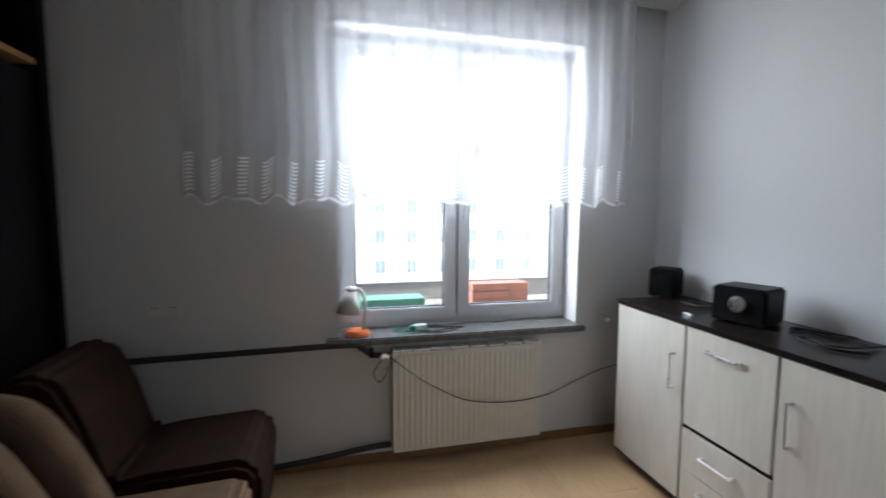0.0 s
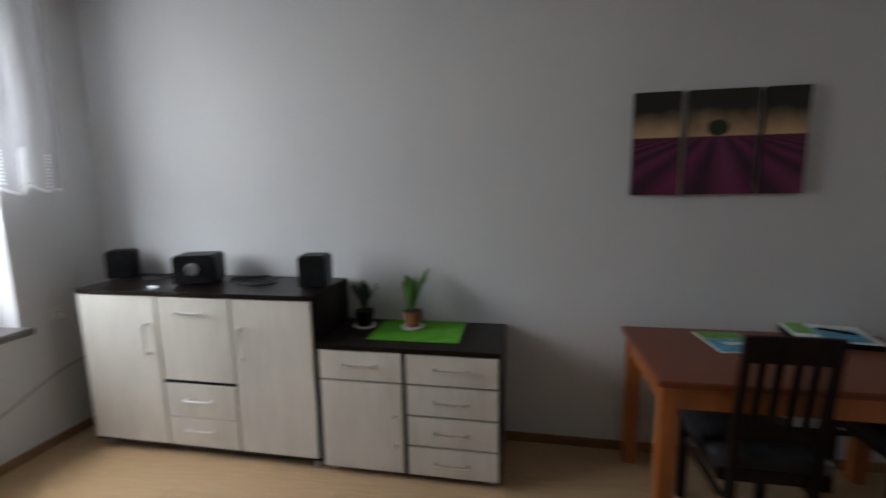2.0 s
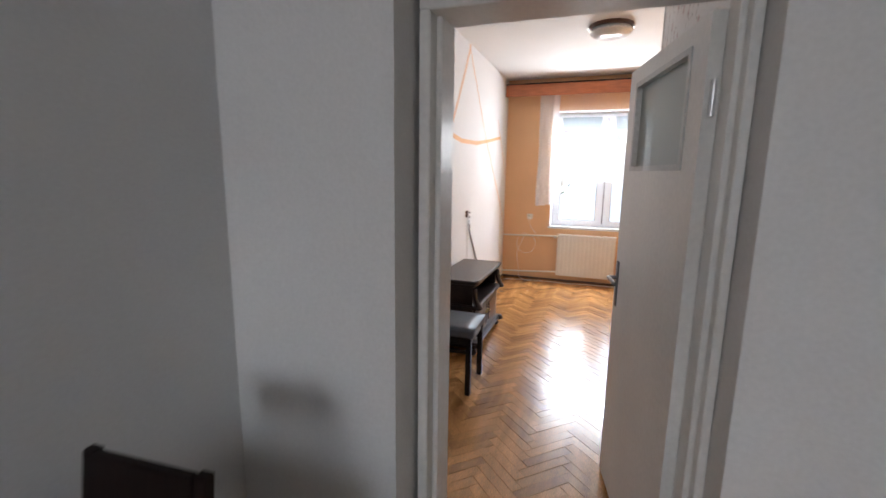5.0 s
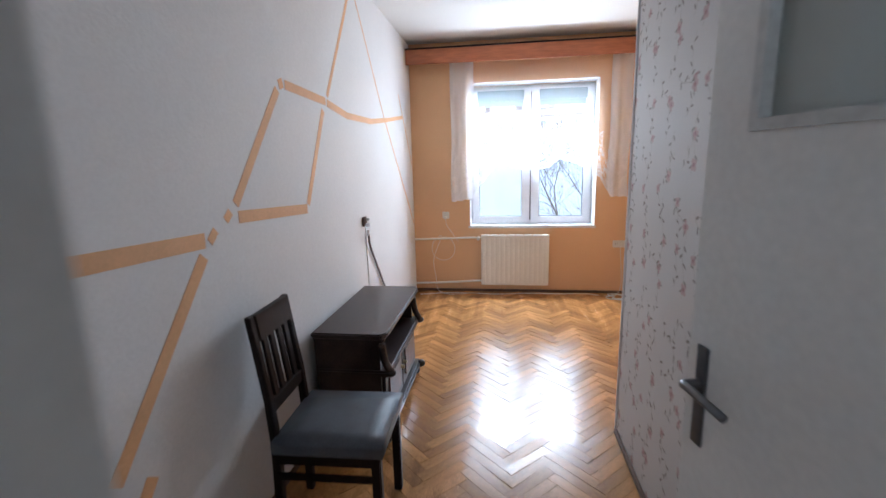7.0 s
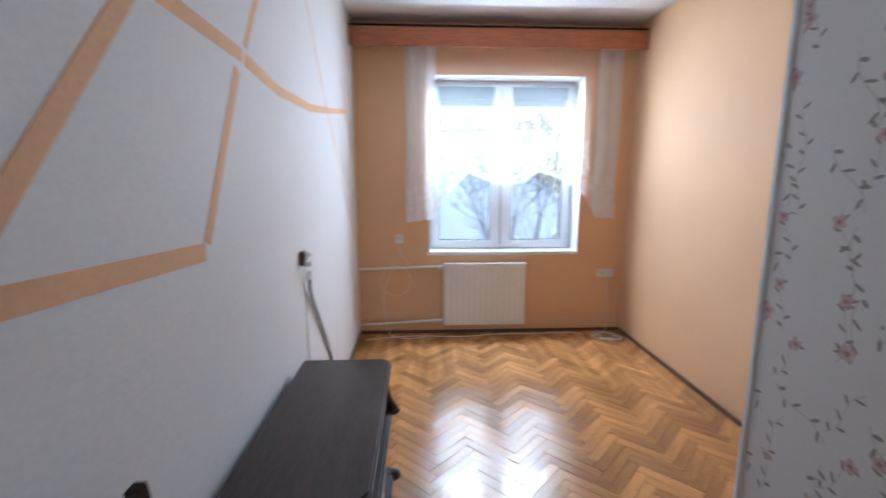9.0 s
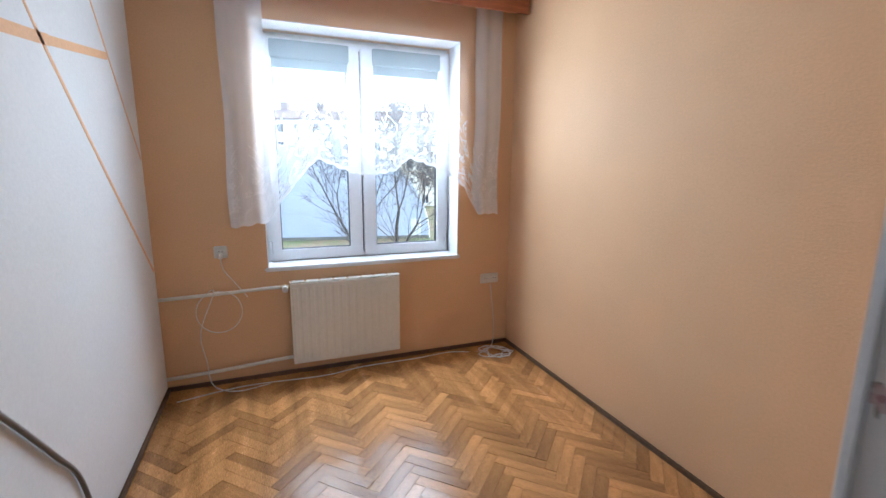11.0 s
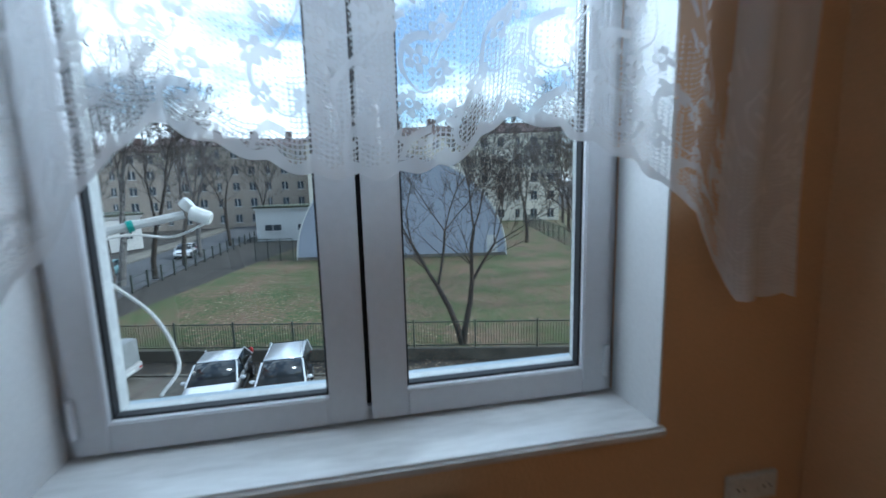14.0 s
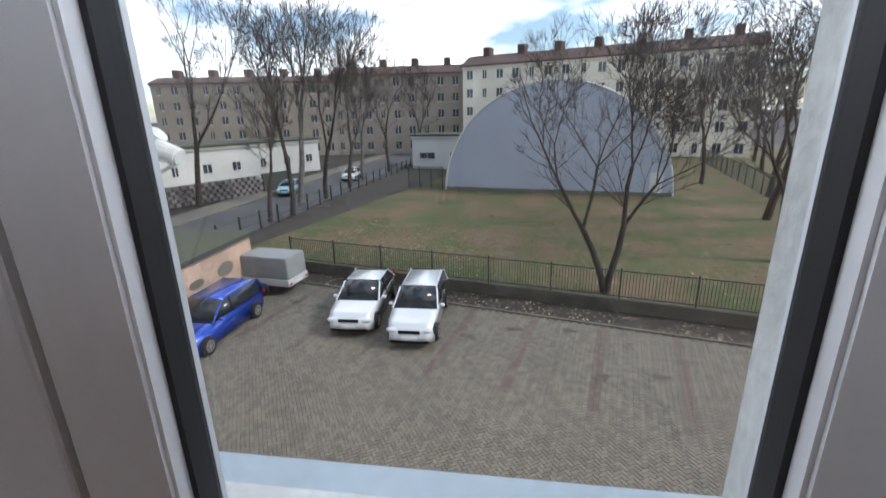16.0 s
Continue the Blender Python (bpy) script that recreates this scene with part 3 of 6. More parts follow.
structure("wall_east_bedroom", box(XE2, 2.45, YS, YD1, -0.02, CEIL), M_WALL_W, "white plaster wall with painted orange bands", "wall")
structure("wall_south", holed_wall_y(YS - 0.42, YS, -0.6, 2.45, W2, CEIL, -0.02), M_ORANGE, "orange painted wall with the bedroom window", "wall")
structure("wall_west_bedroom", box(-0.6, XW2, YS, -4.92, -0.02, CEIL), M_ORANGE, "orange painted plaster wall", "wall")
structure("wall_partition", box(0.36, 0.5, -4.92, YD1, -0.02, CEIL), M_PAPERWALL, "partition with faded rose vine wallpaper", "wall")
structure("wall_alcove", box(-0.6, 0.36, -4.92, -4.8, -0.02, CEIL), M_ORANGE, "orange painted wall behind the partition", "wall")
structure("trim_corner", box(0.357, 0.506, -4.945, -4.921, 0, CEIL - 0.002), M_WALL_W, "painted bead on the partition's end", "trim", bevel=0.004)
# outer shell of the house around the windows
structure("wall_facade", holed_wall_y(YS - 0.47, YS - 0.421, -6, 9, (0.08, 1.54, 0.72, 2.35), 7, -6.1), M_STUCCO, "rough off-white stuccoed outer wall", "wall")
structure("trim_outer_reveal", holed_wall_y(YS - 0.46, YS - 0.27, 0.04, 1.58, (0.122, 1.5, 0.79, 2.34), 2.365, 0.75), M_STUCCO, "rough white stucco round the window outside", "trim")

# skirting boards
SK = [("living", M_SKIRT, [(XE1 - 0.016, XE1 - 0.001, YD0 + 0.016, YN - 0.001), (1.375, XE1 - 0.001, YD0 + 0.001, YD0 + 0.016), (XW1 + 0.001, 0.49, YD0 + 0.001, YD0 + 0.016), (XW1 + 0.001, XE1 - 0.017, YN - 0.016, YN - 0.001)]),
      ("bedroom", M_SKIRTD, [(XE2 - 0.018, XE2 - 0.001, YS + 0.019, YD1 - 0.001), (XW2 + 0.001, XE2 - 0.001, YS + 0.001, YS + 0.018), (XW2 + 0.001, XW2 + 0.018, YS + 0.019, -4.95), (0.501, 0.517, -4.915, YD1 - 0.08)])]
for room, ma, runs in SK:
    hb = 0.055 if room == "living" else 0.03
    for x0, x1, y0, y1 in runs:
        structure("baseboard", prism([(x0, 0), (x1, 0), (x1, hb), (x0, hb)], "y", y0, y1), ma, "low wooden skirting board along the wall", "baseboard", bevel=0.004)
for x0, x1, y0, y1 in [(1.36, 1.374, YD0 - 0.13, YD0), (0.491, 0.502, YD0 - 0.13, YD0)]:
    structure("baseboard", box(x0, x1, y0, y1, 0, 0.055), M_SKIRT, "short skirting board in the doorway", "baseboard", bevel=0.004)

# painted bands on the bedroom's east wall, as strips of paint 1.5 mm thick
BANDS = [((-3.0, 1.3), (-3.985, 1.26), 0.055), ((-3.5, 0.66), (-3.968, 1.205), 0.05), ((-4.01, 1.25), (-4.05, 1.288), 0.036), ((-4.115, 1.315), (-4.15, 1.345), 0.036),
         ((-4.19, 1.37), (-4.61, 1.865), 0.045), ((-4.2, 1.318), (-4.83, 1.287), 0.05), ((-4.63, 1.89), (-4.67, 1.905), 0.045), ((-4.69, 1.9), (-5.19, 1.885), 0.045),
         ((-5.21, 1.88), (-5.55, 1.84), 0.045), ((-5.55, 1.84), (-6.1, 1.85), 0.043), ((-6.1, 1.85), (-6.6, 1.905), 0.04), ((-6.6, 1.905), (-7.25, 1.99), 0.035),
         ((-4.845, 1.31), (-5.14, 1.83), 0.04), ((-5.22, 1.92), (-5.62, 2.5), 0.03), ((-5.62, 2.5), (-5.8, 2.79), 0.03), ((-5.75, 2.79), (-6.5, 1.93), 0.014),
         ((-6.5, 1.93), (-7.66, 0.82), 0.02), ((-7.1, 2.2), (-7.66, 1.5), 0.014), ((-3.62, 0.6), (-3.15, 0.02), 0.05)]
for (ya, za), (yb, zb), w in BANDS:
    d = Vector((yb - ya, zb - za)).normalized()
    nn = Vector((-d.y, d.x)) * w / 2
    structure("trim_band", prism([(ya + nn.x, za + nn.y), (yb + nn.x, zb + nn.y), (yb - nn.x, zb - nn.y), (ya - nn.x, za - nn.y)], "x", XE2 - 0.0015, XE2 + 0.002), M_BAND, "hand-painted orange band on the wall", "paint band")

# door frame and leaf
dframe = tagged(new("door_1"), "white painted frame round an open doorway", "door frame", "", "structure")
part("jamb", prism([(1.31, YD1 - 0.012), (1.36, YD1 - 0.012), (1.36, YD0 - 0.14), (1.325, YD0 - 0.14), (1.325, YD0 - 0.2), (1.31, YD0 - 0.2)], "z", 0, 2.0), M_WHITE, dframe, bevel=0.003)
part("jamb", prism([(0.53, YD1 - 0.012), (0.492, YD1 - 0.012), (0.492, YD0 - 0.14), (0.515, YD0 - 0.14), (0.515, YD0 - 0.2), (0.53, YD0 - 0.2)], "z", 0, 2.0), M_WHITE, dframe, bevel=0.003)
part("head", box(0.492, 1.36, YD1 - 0.012, YD0 - 0.14, 2.0, 2.066), M_WHITE, dframe, bevel=0.003)
part("casing", box(1.345, 1.43, YD1 - 0.025, YD1 - 0.013, 0, 2.09), M_WHITE, dframe, bevel=0.003)
part("casing", box(0.502, 0.53, YD1 - 0.025, YD1 - 0.013, 0, 2.09), M_WHITE, dframe, bevel=0.003)
part("threshold", box(0.492, 1.373, -2.6, -2.53, -0.01, 0.006), M_BRASS, dframe, "worn brass threshold strip", bevel=0.003)
leaf = tagged(new("door_2"), "open white panelled door with a patterned glass pane", "door", "", "structure")
leaf.matrix_basis = pose(0.548, YD1 - 0.03, 0, 0, 0, -78)
bm = box(0, 0.8, -0.02, 0.02, 0.01, 1.55)
box(0, 0.11, -0.02, 0.02, 1.55, 1.985, bm)
box(0.69, 0.8, -0.02, 0.02, 1.55, 1.985, bm)
box(0.11, 0.69, -0.02, 0.02, 1.92, 1.985, bm)
dl = part("door_panel", bm, M_WHITE, leaf)
bm = box(0.11, 0.13, -0.026, 0.026, 1.55, 1.92)
box(0.67, 0.69, -0.026, 0.026, 1.55, 1.92, bm)
box(0.13, 0.67, -0.026, 0.026, 1.55, 1.57, bm)
box(0.13, 0.67, -0.026, 0.026, 1.9, 1.92, bm)
part("glazing_bead", bm, M_LAMPG, leaf)
part("pane", box(0.13, 0.67, -0.003, 0.003, 1.57, 1.9), M_FROST, leaf, "rippled translucent glass")
for side in (-1, 1):
    hp = part("handle_plate", box(0.735, 0.768, side * 0.0205, side * 0.026, 0.91, 1.13), M_HANDLE, leaf, bevel=0.002)
    part("handle", tube(spline([(0.752, side * 0.022, 1.05), (0.752, side * 0.06, 1.05), (0.72, side * 0.066, 1.053), (0.63, side * 0.062, 1.045)], 5), 0.009, seg=8), M_HANDLE, leaf, "grey metal lever handle", smooth=True)
for z in (0.25, 1.75):
    part("hinge", cyl((-0.008, 0.0, z - 0.05), (-0.008, 0.0, z + 0.05), 0.008), M_STEEL, leaf)


# ---- windows ----
def sash(win, x0, x1, z0, z1, y, out, fr, fl, frr):
    """One casement: frame, beads, gasket and pane. out: +1 or -1, the way outdoors."""
    bm = box(x0, x0 + fl, y - 0.03, y + 0.035, z0, z1)
    box(x1 - frr, x1, y - 0.03, y + 0.035, z0, z1, bm)
    box(x0 + fl, x1 - frr, y - 0.03, y + 0.035, z0, z0 + fr, bm)
    box(x0 + fl, x1 - frr, y - 0.03, y + 0.035, z1 - fr, z1, bm)
    s = part("sash", bm, M_PVC, win, bevel=0.004)
    xa, xb, za, zb = x0 + fl, x1 - frr, z0 + fr, z1 - fr
    for a in ((xa, xa + 0.006, za, zb), (xb - 0.006, xb, za, zb), (xa + 0.006, xb - 0.006, za, za + 0.006), (xa + 0.006, xb - 0.006, zb - 0.006, zb)):
        part("gasket", box(a[0], a[1], y - 0.012, y + 0.016, a[2], a[3]), M_GASKET, s)
    p = part("pane", box(xa + 0.001, xb - 0.001, y - 0.004, y + 0.004, za + 0.001, zb - 0.001), M_GLASS, s)
    p.visible_shadow = False
    return s


def window(name, label, W, y, out, fr, mid, gap=0.0, low=0.035):
    """y: the middle of the frame; fr: width of sash frame; mid: centre of the meeting stiles."""
    x0, x1, z0, z1 = W
    win = tagged(new(name), label, "window", "", "structure")
    e = 0.045
    bm = box(x0, x0 + e, y - 0.035, y + 0.035, z0, z1)
    box(x1 - e, x1, y - 0.035, y + 0.035, z0, z1, bm)
    box(x0 + e, x1 - e, y - 0.035, y + 0.035, z0, z0 + 0.05, bm)
    box(x0 + e, x1 - e, y - 0.035, y + 0.035, z1 - e, z1, bm)
    part("window_frame", bm, M_PVC, win, bevel=0.003)
    ys = y - out * 0.022
    sash(win, x0 + 0.03, mid - 0.006, z0 + low, z1 - 0.03, ys, out, fr, fr, fr + gap)
    s = sash(win, mid + 0.006, x1 - 0.03, z0 + low, z1 - 0.03, ys, out, fr, fr + gap, fr)
    part("mullion_seal", box(mid - 0.006, mid + 0.006, y - 0.02, y + 0.02, z0 + 0.05, z1 - e), M_GASKET, win)
    part("hinge", cyl((x0 + 0.035, ys - out * 0.04, z0 + 0.07), (x0 + 0.035, ys - out * 0.04, z0 + 0.16), 0.008), M_PVC, win)
    part("hinge", cyl((x1 - 0.035, ys - out * 0.04, z0 + 0.07), (x1 - 0.035, ys - out * 0.04, z0 + 0.16), 0.008), M_PVC, win)
    for dx, lean in ((-0.045, 0.0), (0.05, 0.02)):
        zc = 1.57
        yy = ys - out * 0.031
        h = part("handle", box(mid + dx - 0.014, mid + dx + 0.014, yy, yy - out * 0.012, zc - 0.035, zc + 0.035), M_PVC, win, "white window handle", bevel=0.004)
        part("lever", tube(spline([(mid + dx, yy, zc), (mid + dx, yy - out * 0.045, zc), (mid + dx - lean * 0.3, yy - out * 0.05, zc - 0.03), (mid + dx - lean, yy - out * 0.045, zc - 0.13)], 5), 0.01, seg=8), M_PVC, h, smooth=True)
    return win


win1 = window("window_1", "white plastic double window under a sheer curtain", (W1[0], W1[1], W1[2] + 0.01, W1[3]), 3.13, 1, 0.075, 0.655)
win2 = window("window_2", "white plastic double window with marble sill", (0.121, 1.523, 0.775, 2.33), -7.925, -1, 0.075, 0.823, 0.019, 0.02)
for xa, xb in ((0.215, 0.735), (0.905, 1.43)):
    bl = thing("roller_blind", "rolled-up grey-green blind on the window sash", "blind")
    part("cassette", box(xa, xb, -7.866, -7.835, 2.185, 2.3), M_BLIND, bl, bevel=0.006)
    part("fabric", box(xa + 0.01, xb - 0.01, -7.868, -7.866, 2.125, 2.2), M_BLIND, bl)
    part("chain", tube([(xa - 0.02, -7.85, 2.24), (xa - 0.021, -7.852, 1.9), (xa - 0.022, -7.852, 1.55), (xa - 0.03, -7.852, 1.52), (xa - 0.038, -7.852, 1.55), (xa - 0.036, -7.85, 2.24)], 0.0022, seg=5), M_PVC, bl)
    part("window_film", box(xa + 0.004, xb - 0.004, -7.912, -7.908, 2.13, 2.24), M_BLIND, bl)
structure("window_sill_1", box(-0.16, 1.45, 2.85, 3.09, 0.725, 0.765), M_SLATE, "dark speckled terrazzo sill, dusty", "sill", bevel=0.008)
structure("window_sill_2", box(0.1, 1.54, YS - 0.225, YS + 0.012, 0.758, 0.787), M_MARBLE, "white veined marble window sill", "sill", bevel=0.008)
structure("window_sill_outer", prism([(YS - 0.275, 0.79), (YS - 0.56, 0.755), (YS - 0.56, 0.735), (YS - 0.275, 0.77)], "x", 0.02, 1.6), M_ZINC, "pale blue sheet metal outer sill", "sill")
# smooth white plaster in the reveals
for n_, x_ in (("a", W2[0]), ("b", W2[1] - 0.006)):
    structure("trim_reveal", box(x_, x_ + 0.006, YS - 0.2, YS - 0.001, 0.788, 2.37), M_WALL_W, "white painted window reveal", "trim")
structure("trim_reveal", box(W2[0] + 0.006, W2[1] - 0.006, YS - 0.2, YS - 0.001, 2.364, 2.37), M_WALL_W, "white painted window reveal", "trim")
for x_ in (W1[0], W1[1] - 0.006):
    structure("trim_reveal", box(x_, x_ + 0.006, YN + 0.001, 3.09, 0.767, 2.5), M_WALL_W, "white painted window reveal", "trim")


def curtain(name, label, material, x0, x1, y, top, bottom, folds, depth, seed, parent=None):
    """Hanging cloth with folds; bottom(x) gives the hem's height. UV in metres along the cloth and up from the hem."""
    rng = random.Random(seed)
    ph = [rng.uniform(0, 6.28) for _ in range(5)]
    bm = bmesh.new()
    uvl = bm.loops.layers.uv.new("UVMap")
    nx, nz = 260, 26
    grid, arc, last = [], 0.0, None
    us = []
    for i in range(nx + 1):
        f = i / nx
        x = x0 + (x1 - x0) * f
        wave = math.sin(folds * 6.283 * f + ph[0] + 1.3 * math.sin(5 * f + ph[1])) + 0.5 * math.sin(folds * 11.3 * f + ph[2])
        yy = depth * wave
        if last is not None:
            arc += math.hypot(x - last[0], yy - last[1])
        last = (x, yy)
        us.append(x - x0 if "lace" in name else arc)
        zb = bottom(x)
        col = []
        for k in range(nz + 1):
            g = k / nz
            z = zb + (top - zb) * g
            col.append((bm.verts.new((x + 0.012 * math.sin(9 * g + ph[3] + 7 * f) * (1 - g), y + yy * (1.0 - 0.35 * g), z)), z - zb))
        grid.append(col)
    for i in range(nx):
        for k in range(nz):
            q = [(grid[i][k], us[i]), (grid[i + 1][k], us[i + 1]), (grid[i + 1][k + 1], us[i + 1]), (grid[i][k + 1], us[i])]
            fc = bm.faces.new([v[0][0] for v in q])
            for lp, v in zip(fc.loops, q):
                lp[uvl].uv = (v[1], v[0][1])
    ob = link(name, bm, material, parent, "", 0, True)
    return ob


def hem1(x):
    return 1.53 + 0.014 * math.sin(x * 30) + 0.012 * math.sin(x * 47)


def hem2(x):
    keys = [(-0.2, 1.115), (-0.03, 1.12), (0.08, 1.32), (0.2, 1.42), (0.36, 1.49), (0.52, 1.535), (0.64, 1.44), (0.78, 1.42), (0.92, 1.425), (1.05, 1.47), (1.18, 1.525), (1.28, 1.42), (1.37, 1.3), (1.45, 1.2), (1.5, 1.11), (1.67, 1.085)]
    for (a, za), (b, zb) in zip(keys, keys[1:]):
        if x <= b:
            z = za + (zb - za) * max(0, (x - a)) / (b - a)
            break
    else:
        z = keys[-1][1]
    return z - 0.012 * abs(math.sin(x * 38))


cur = curtain("sheer_curtain", "", M_SHEER, -0.81, 1.68, 2.79, 2.745, hem1, 17, 0.02, 3)
tagged(cur, "white sheer curtain with a scalloped striped hem", "curtain")
cur2 = curtain("lace_curtain", "", M_LACE, -0.2, 1.72, -7.635, 2.62, hem2, 11, 0.014, 5)
tagged(cur2, "white lace curtain with flowers and arched hem", "curtain")
rail = thing("curtain_rail", "grey double curtain rail under the ceiling", "curtain rail")
part("rail", box(-1.6, 1.98, 2.72, 2.86, 2.745, 2.785), M_LAMPG, rail, bevel=0.003)
part("bracket", box(0.5, 0.54, 2.74, 2.84, 2.785, CEIL), M_LAMPG, rail)
pel = thing("pelmet", "brown wooden curtain pelmet under the ceiling", "pelmet")
part("board", box(-0.335, 2.175, -7.505, -7.485, 2.55, 2.7), M_PELMET, pel, bevel=0.003)
part("top_board", box(-0.335, 2.175, YS + 0.001, -7.505, 2.66, 2.68), M_PELMET, pel)
part("rail", box(-0.33, 2.17, -7.66, -7.61, 2.62, 2.66), M_PVC, pel)
part("cover_strip", box(-0.337, 2.177, -7.51, -7.48, 2.7, 2.715), M_BLACK, pel)


def radiator(label, x0, x1, yw, yf, z0, z1, front):
    """Panel radiator; yw: the wall, yf: its front face."""
    s = 1 if yw > yf else -1
    r = thing("radiator", label, "radiator")
    part("front_panel", box(x0, x1, yf, yf + s * 0.012, z0, z1 - 0.012), M_RAD, r, bevel=0.003)
    n = int((x1 - x0) / 0.034)
    for i in range(n):
        x = x0 + 0.022 + (x1 - x0 - 0.044) * (i + 0.5) / n
        if front == "deep":
            part("flute", prism([(x - 0.011, yf - s * 0.0001), (x - 0.006, yf - s * 0.0035), (x + 0.006, yf - s * 0.0035), (x + 0.011, yf - s * 0.0001)], "z", z0 + 0.03, z1 - 0.04), M_RAD, r)
    if front != "deep":
        for i in range(14):
            x = x0 + 0.03 + (x1 - x0 - 0.06) * i / 13
            part("flute", prism([(x - 0.02, yf - s * 0.0001), (x - 0.014, yf - s * 0.0025), (x + 0.014, yf - s * 0.0025), (x + 0.02, yf - s * 0.0001)], "z", z0 + 0.03, z1 - 0.04), M_RAD, r)
    part("back_panel", box(x0, x1, yw - s * 0.035, yw - s * 0.025, z0, z1 - 0.012), M_RAD, r)
    part("side_cover", box(x0 - 0.002, x0 + 0.004, yf + s * 0.013, yw - s * 0.025, z0 + 0.02, z1), M_RAD, r)
    part("side_cover", box(x1 - 0.004, x1 + 0.002, yf + s * 0.013, yw - s * 0.025, z0 + 0.02, z1), M_RAD, r)
    # near-black filler that paints the shade between the two panels into its colour
    part("core", box(x0 + 0.01, x1 - 0.01, yf + s * 0.02, yw - s * 0.04, z0 + 0.02, z1 - 0.02), M_RADSHADE, r)
    ya, yb = sorted((yf + s * 0.002, yw - s * 0.024))
    k = 8
    for i in range(k):
        xa = x0 + (x1 - x0) * i / k
        xb = x0 + (x1 - x0) * (i + 1) / k
        g = part("grille", box(xa + 0.014, xb - 0.014, ya, ya + 0.012, z1 - 0.008, z1), M_RAD, r)
        box_b = bmesh.new()
        for j in range(5):
            yy = ya + (yb - ya) * (j + 0.6) / 5
            box(xa + 0.012, xb - 0.012, yy, yy + 0.007, z1 - 0.008, z1, box_b)
        part("grille_insert", box_b, M_RAD, r)
        part("grille_rib", box(xa - 0.0 + 0.002, xa + 0.012, ya, yb, z1 - 0.008, z1 + 0.001), M_RAD, r)
    part("bracket", box(x0 + 0.1, x0 + 0.13, *sorted((yw - s * 0.001, yw - s * 0.025)), z0 + 0.1, z1 - 0.1), M_RAD, r)
    return r


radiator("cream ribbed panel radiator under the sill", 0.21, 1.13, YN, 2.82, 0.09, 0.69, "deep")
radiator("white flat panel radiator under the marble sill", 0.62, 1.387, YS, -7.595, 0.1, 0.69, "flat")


def pipe(label, pts, r, material):
    ob = link("heating_pipe", tube(spline(pts, 6), r, seg=10), material, None, "", 0, True)
    return tagged(ob, label, "pipe")


pipe("black painted heating pipe along the wall", [(-1.9, 2.86, 0.715), (-0.6, 2.86, 0.73), (-0.05, 2.86, 0.735), (0.04, 2.86, 0.71), (0.1, 2.86, 0.67), (0.2, 2.87, 0.655)], 0.017, M_DARKPIPE)
pipe("black painted heating pipe near the floor", [(-1.9, 2.86, 0.03), (-0.5, 2.86, 0.07), (0.05, 2.86, 0.12), (0.2, 2.87, 0.12)], 0.017, M_DARKPIPE)
pipe("white heating pipe along the orange wall", [(2.17, -7.64, 0.635), (1.8, -7.64, 0.645), (1.5, -7.64, 0.655), (1.39, -7.64, 0.65)], 0.012, M_RAD)
pipe("white heating pipe near the floor", [(2.17, -7.64, 0.10), (1.8, -7.64, 0.115), (1.5, -7.64, 0.135), (1.39, -7.64, 0.14)], 0.012, M_RAD)
for x, y, z, s in ((0.165, 2.86, 0.655, -1), (1.42, -7.64, 0.652, 1)):
    v = thing("radiator_valve", "white thermostat valve with brass collar", "valve")
    part("body", cyl((x - 0.03, y, z), (x + 0.03, y, z), 0.014), M_BRASS, v)
    part("head", cyl((x, y, z), (x, y + s * 0.075, z), 0.022, 0.02), M_SOCKET, v, bevel=0.004)
    part("collar", cyl((x, y + s * 0.01, z), (x, y + s * 0.025, z), 0.024), M_BRASS, v)


def socket(label, x, y, z, nx, ny, gangs=1, plug=False):
    """Wall socket; (nx, ny): the way it faces."""
    tx, ty = -ny, nx
    s = thing("wall_socket", label, "socket", Matrix.Translation((x, y, z)) @ Matrix(((tx, -nx, 0, 0), (ty, -ny, 0, 0), (0, 0, 1, 0), (0, 0, 0, 1))))
    w = 0.04 * gangs
    part("cover", box(-w, w, -0.014, 0.0, -0.04, 0.04), M_SOCKET, s, bevel=0.005)
    for g in range(gangs):
        cx = -w + 0.04 + 0.08 * g
        part("insert", cyl((cx, -0.0145, 0), (cx, -0.0175, 0), 0.026), M_SOCKET, s, bevel=0.001)
        for dx in (-0.0095, 0.0095):
            part("hole", cyl((cx + dx, -0.0172, 0.003), (cx + dx, -0.0186, 0.003), 0.0035, seg=8), M_BLACK, s)
        part("earth_pin", cyl((cx, -0.0172, 0.013), (cx, -0.026, 0.013), 0.0025, seg=8), M_STEEL, s)
    if plug:
        part("plug", cyl((0.0, -0.018, -0.02), (0.0, -0.05, -0.03), 0.018, 0.014), M_SOCKET, s, bevel=0.003)
    return s


socket("old double wall socket beside the curtain", -0.96, YN, 0.98, 0, -1, 2)
socket("white wall socket beside the window", 1.63, YN, 0.80, 0, -1, 1, True)
socket("white socket with a plug in it", 1.80, YS, 0.915, 0, 1, 1, True)
socket("white double socket low on the orange wall", -0.165, YS, 0.575, 0, 1, 2)
socket("small wall socket low beside the doorway", 1.55, YD0, 0.28, 0, 1, 1)


# ---- living room furniture ----
def bar_handle(parent, x, ya, za, yb, zb):
    """Square bar handle on a front that faces -x."""
    h = part("handle", box(x - 0.034, x - 0.024, min(ya, yb) - 0.005, max(ya, yb) + 0.005, min(za, zb) - 0.005, max(za, zb) + 0.005), M_STEEL, parent, "satin metal bar handle", bevel=0.002)
    for y, z in ((ya, za), (yb, zb)):
        part("foot", box(x - 0.025, x, y - 0.005, y + 0.005, z - 0.005, z + 0.005), M_STEEL, h)


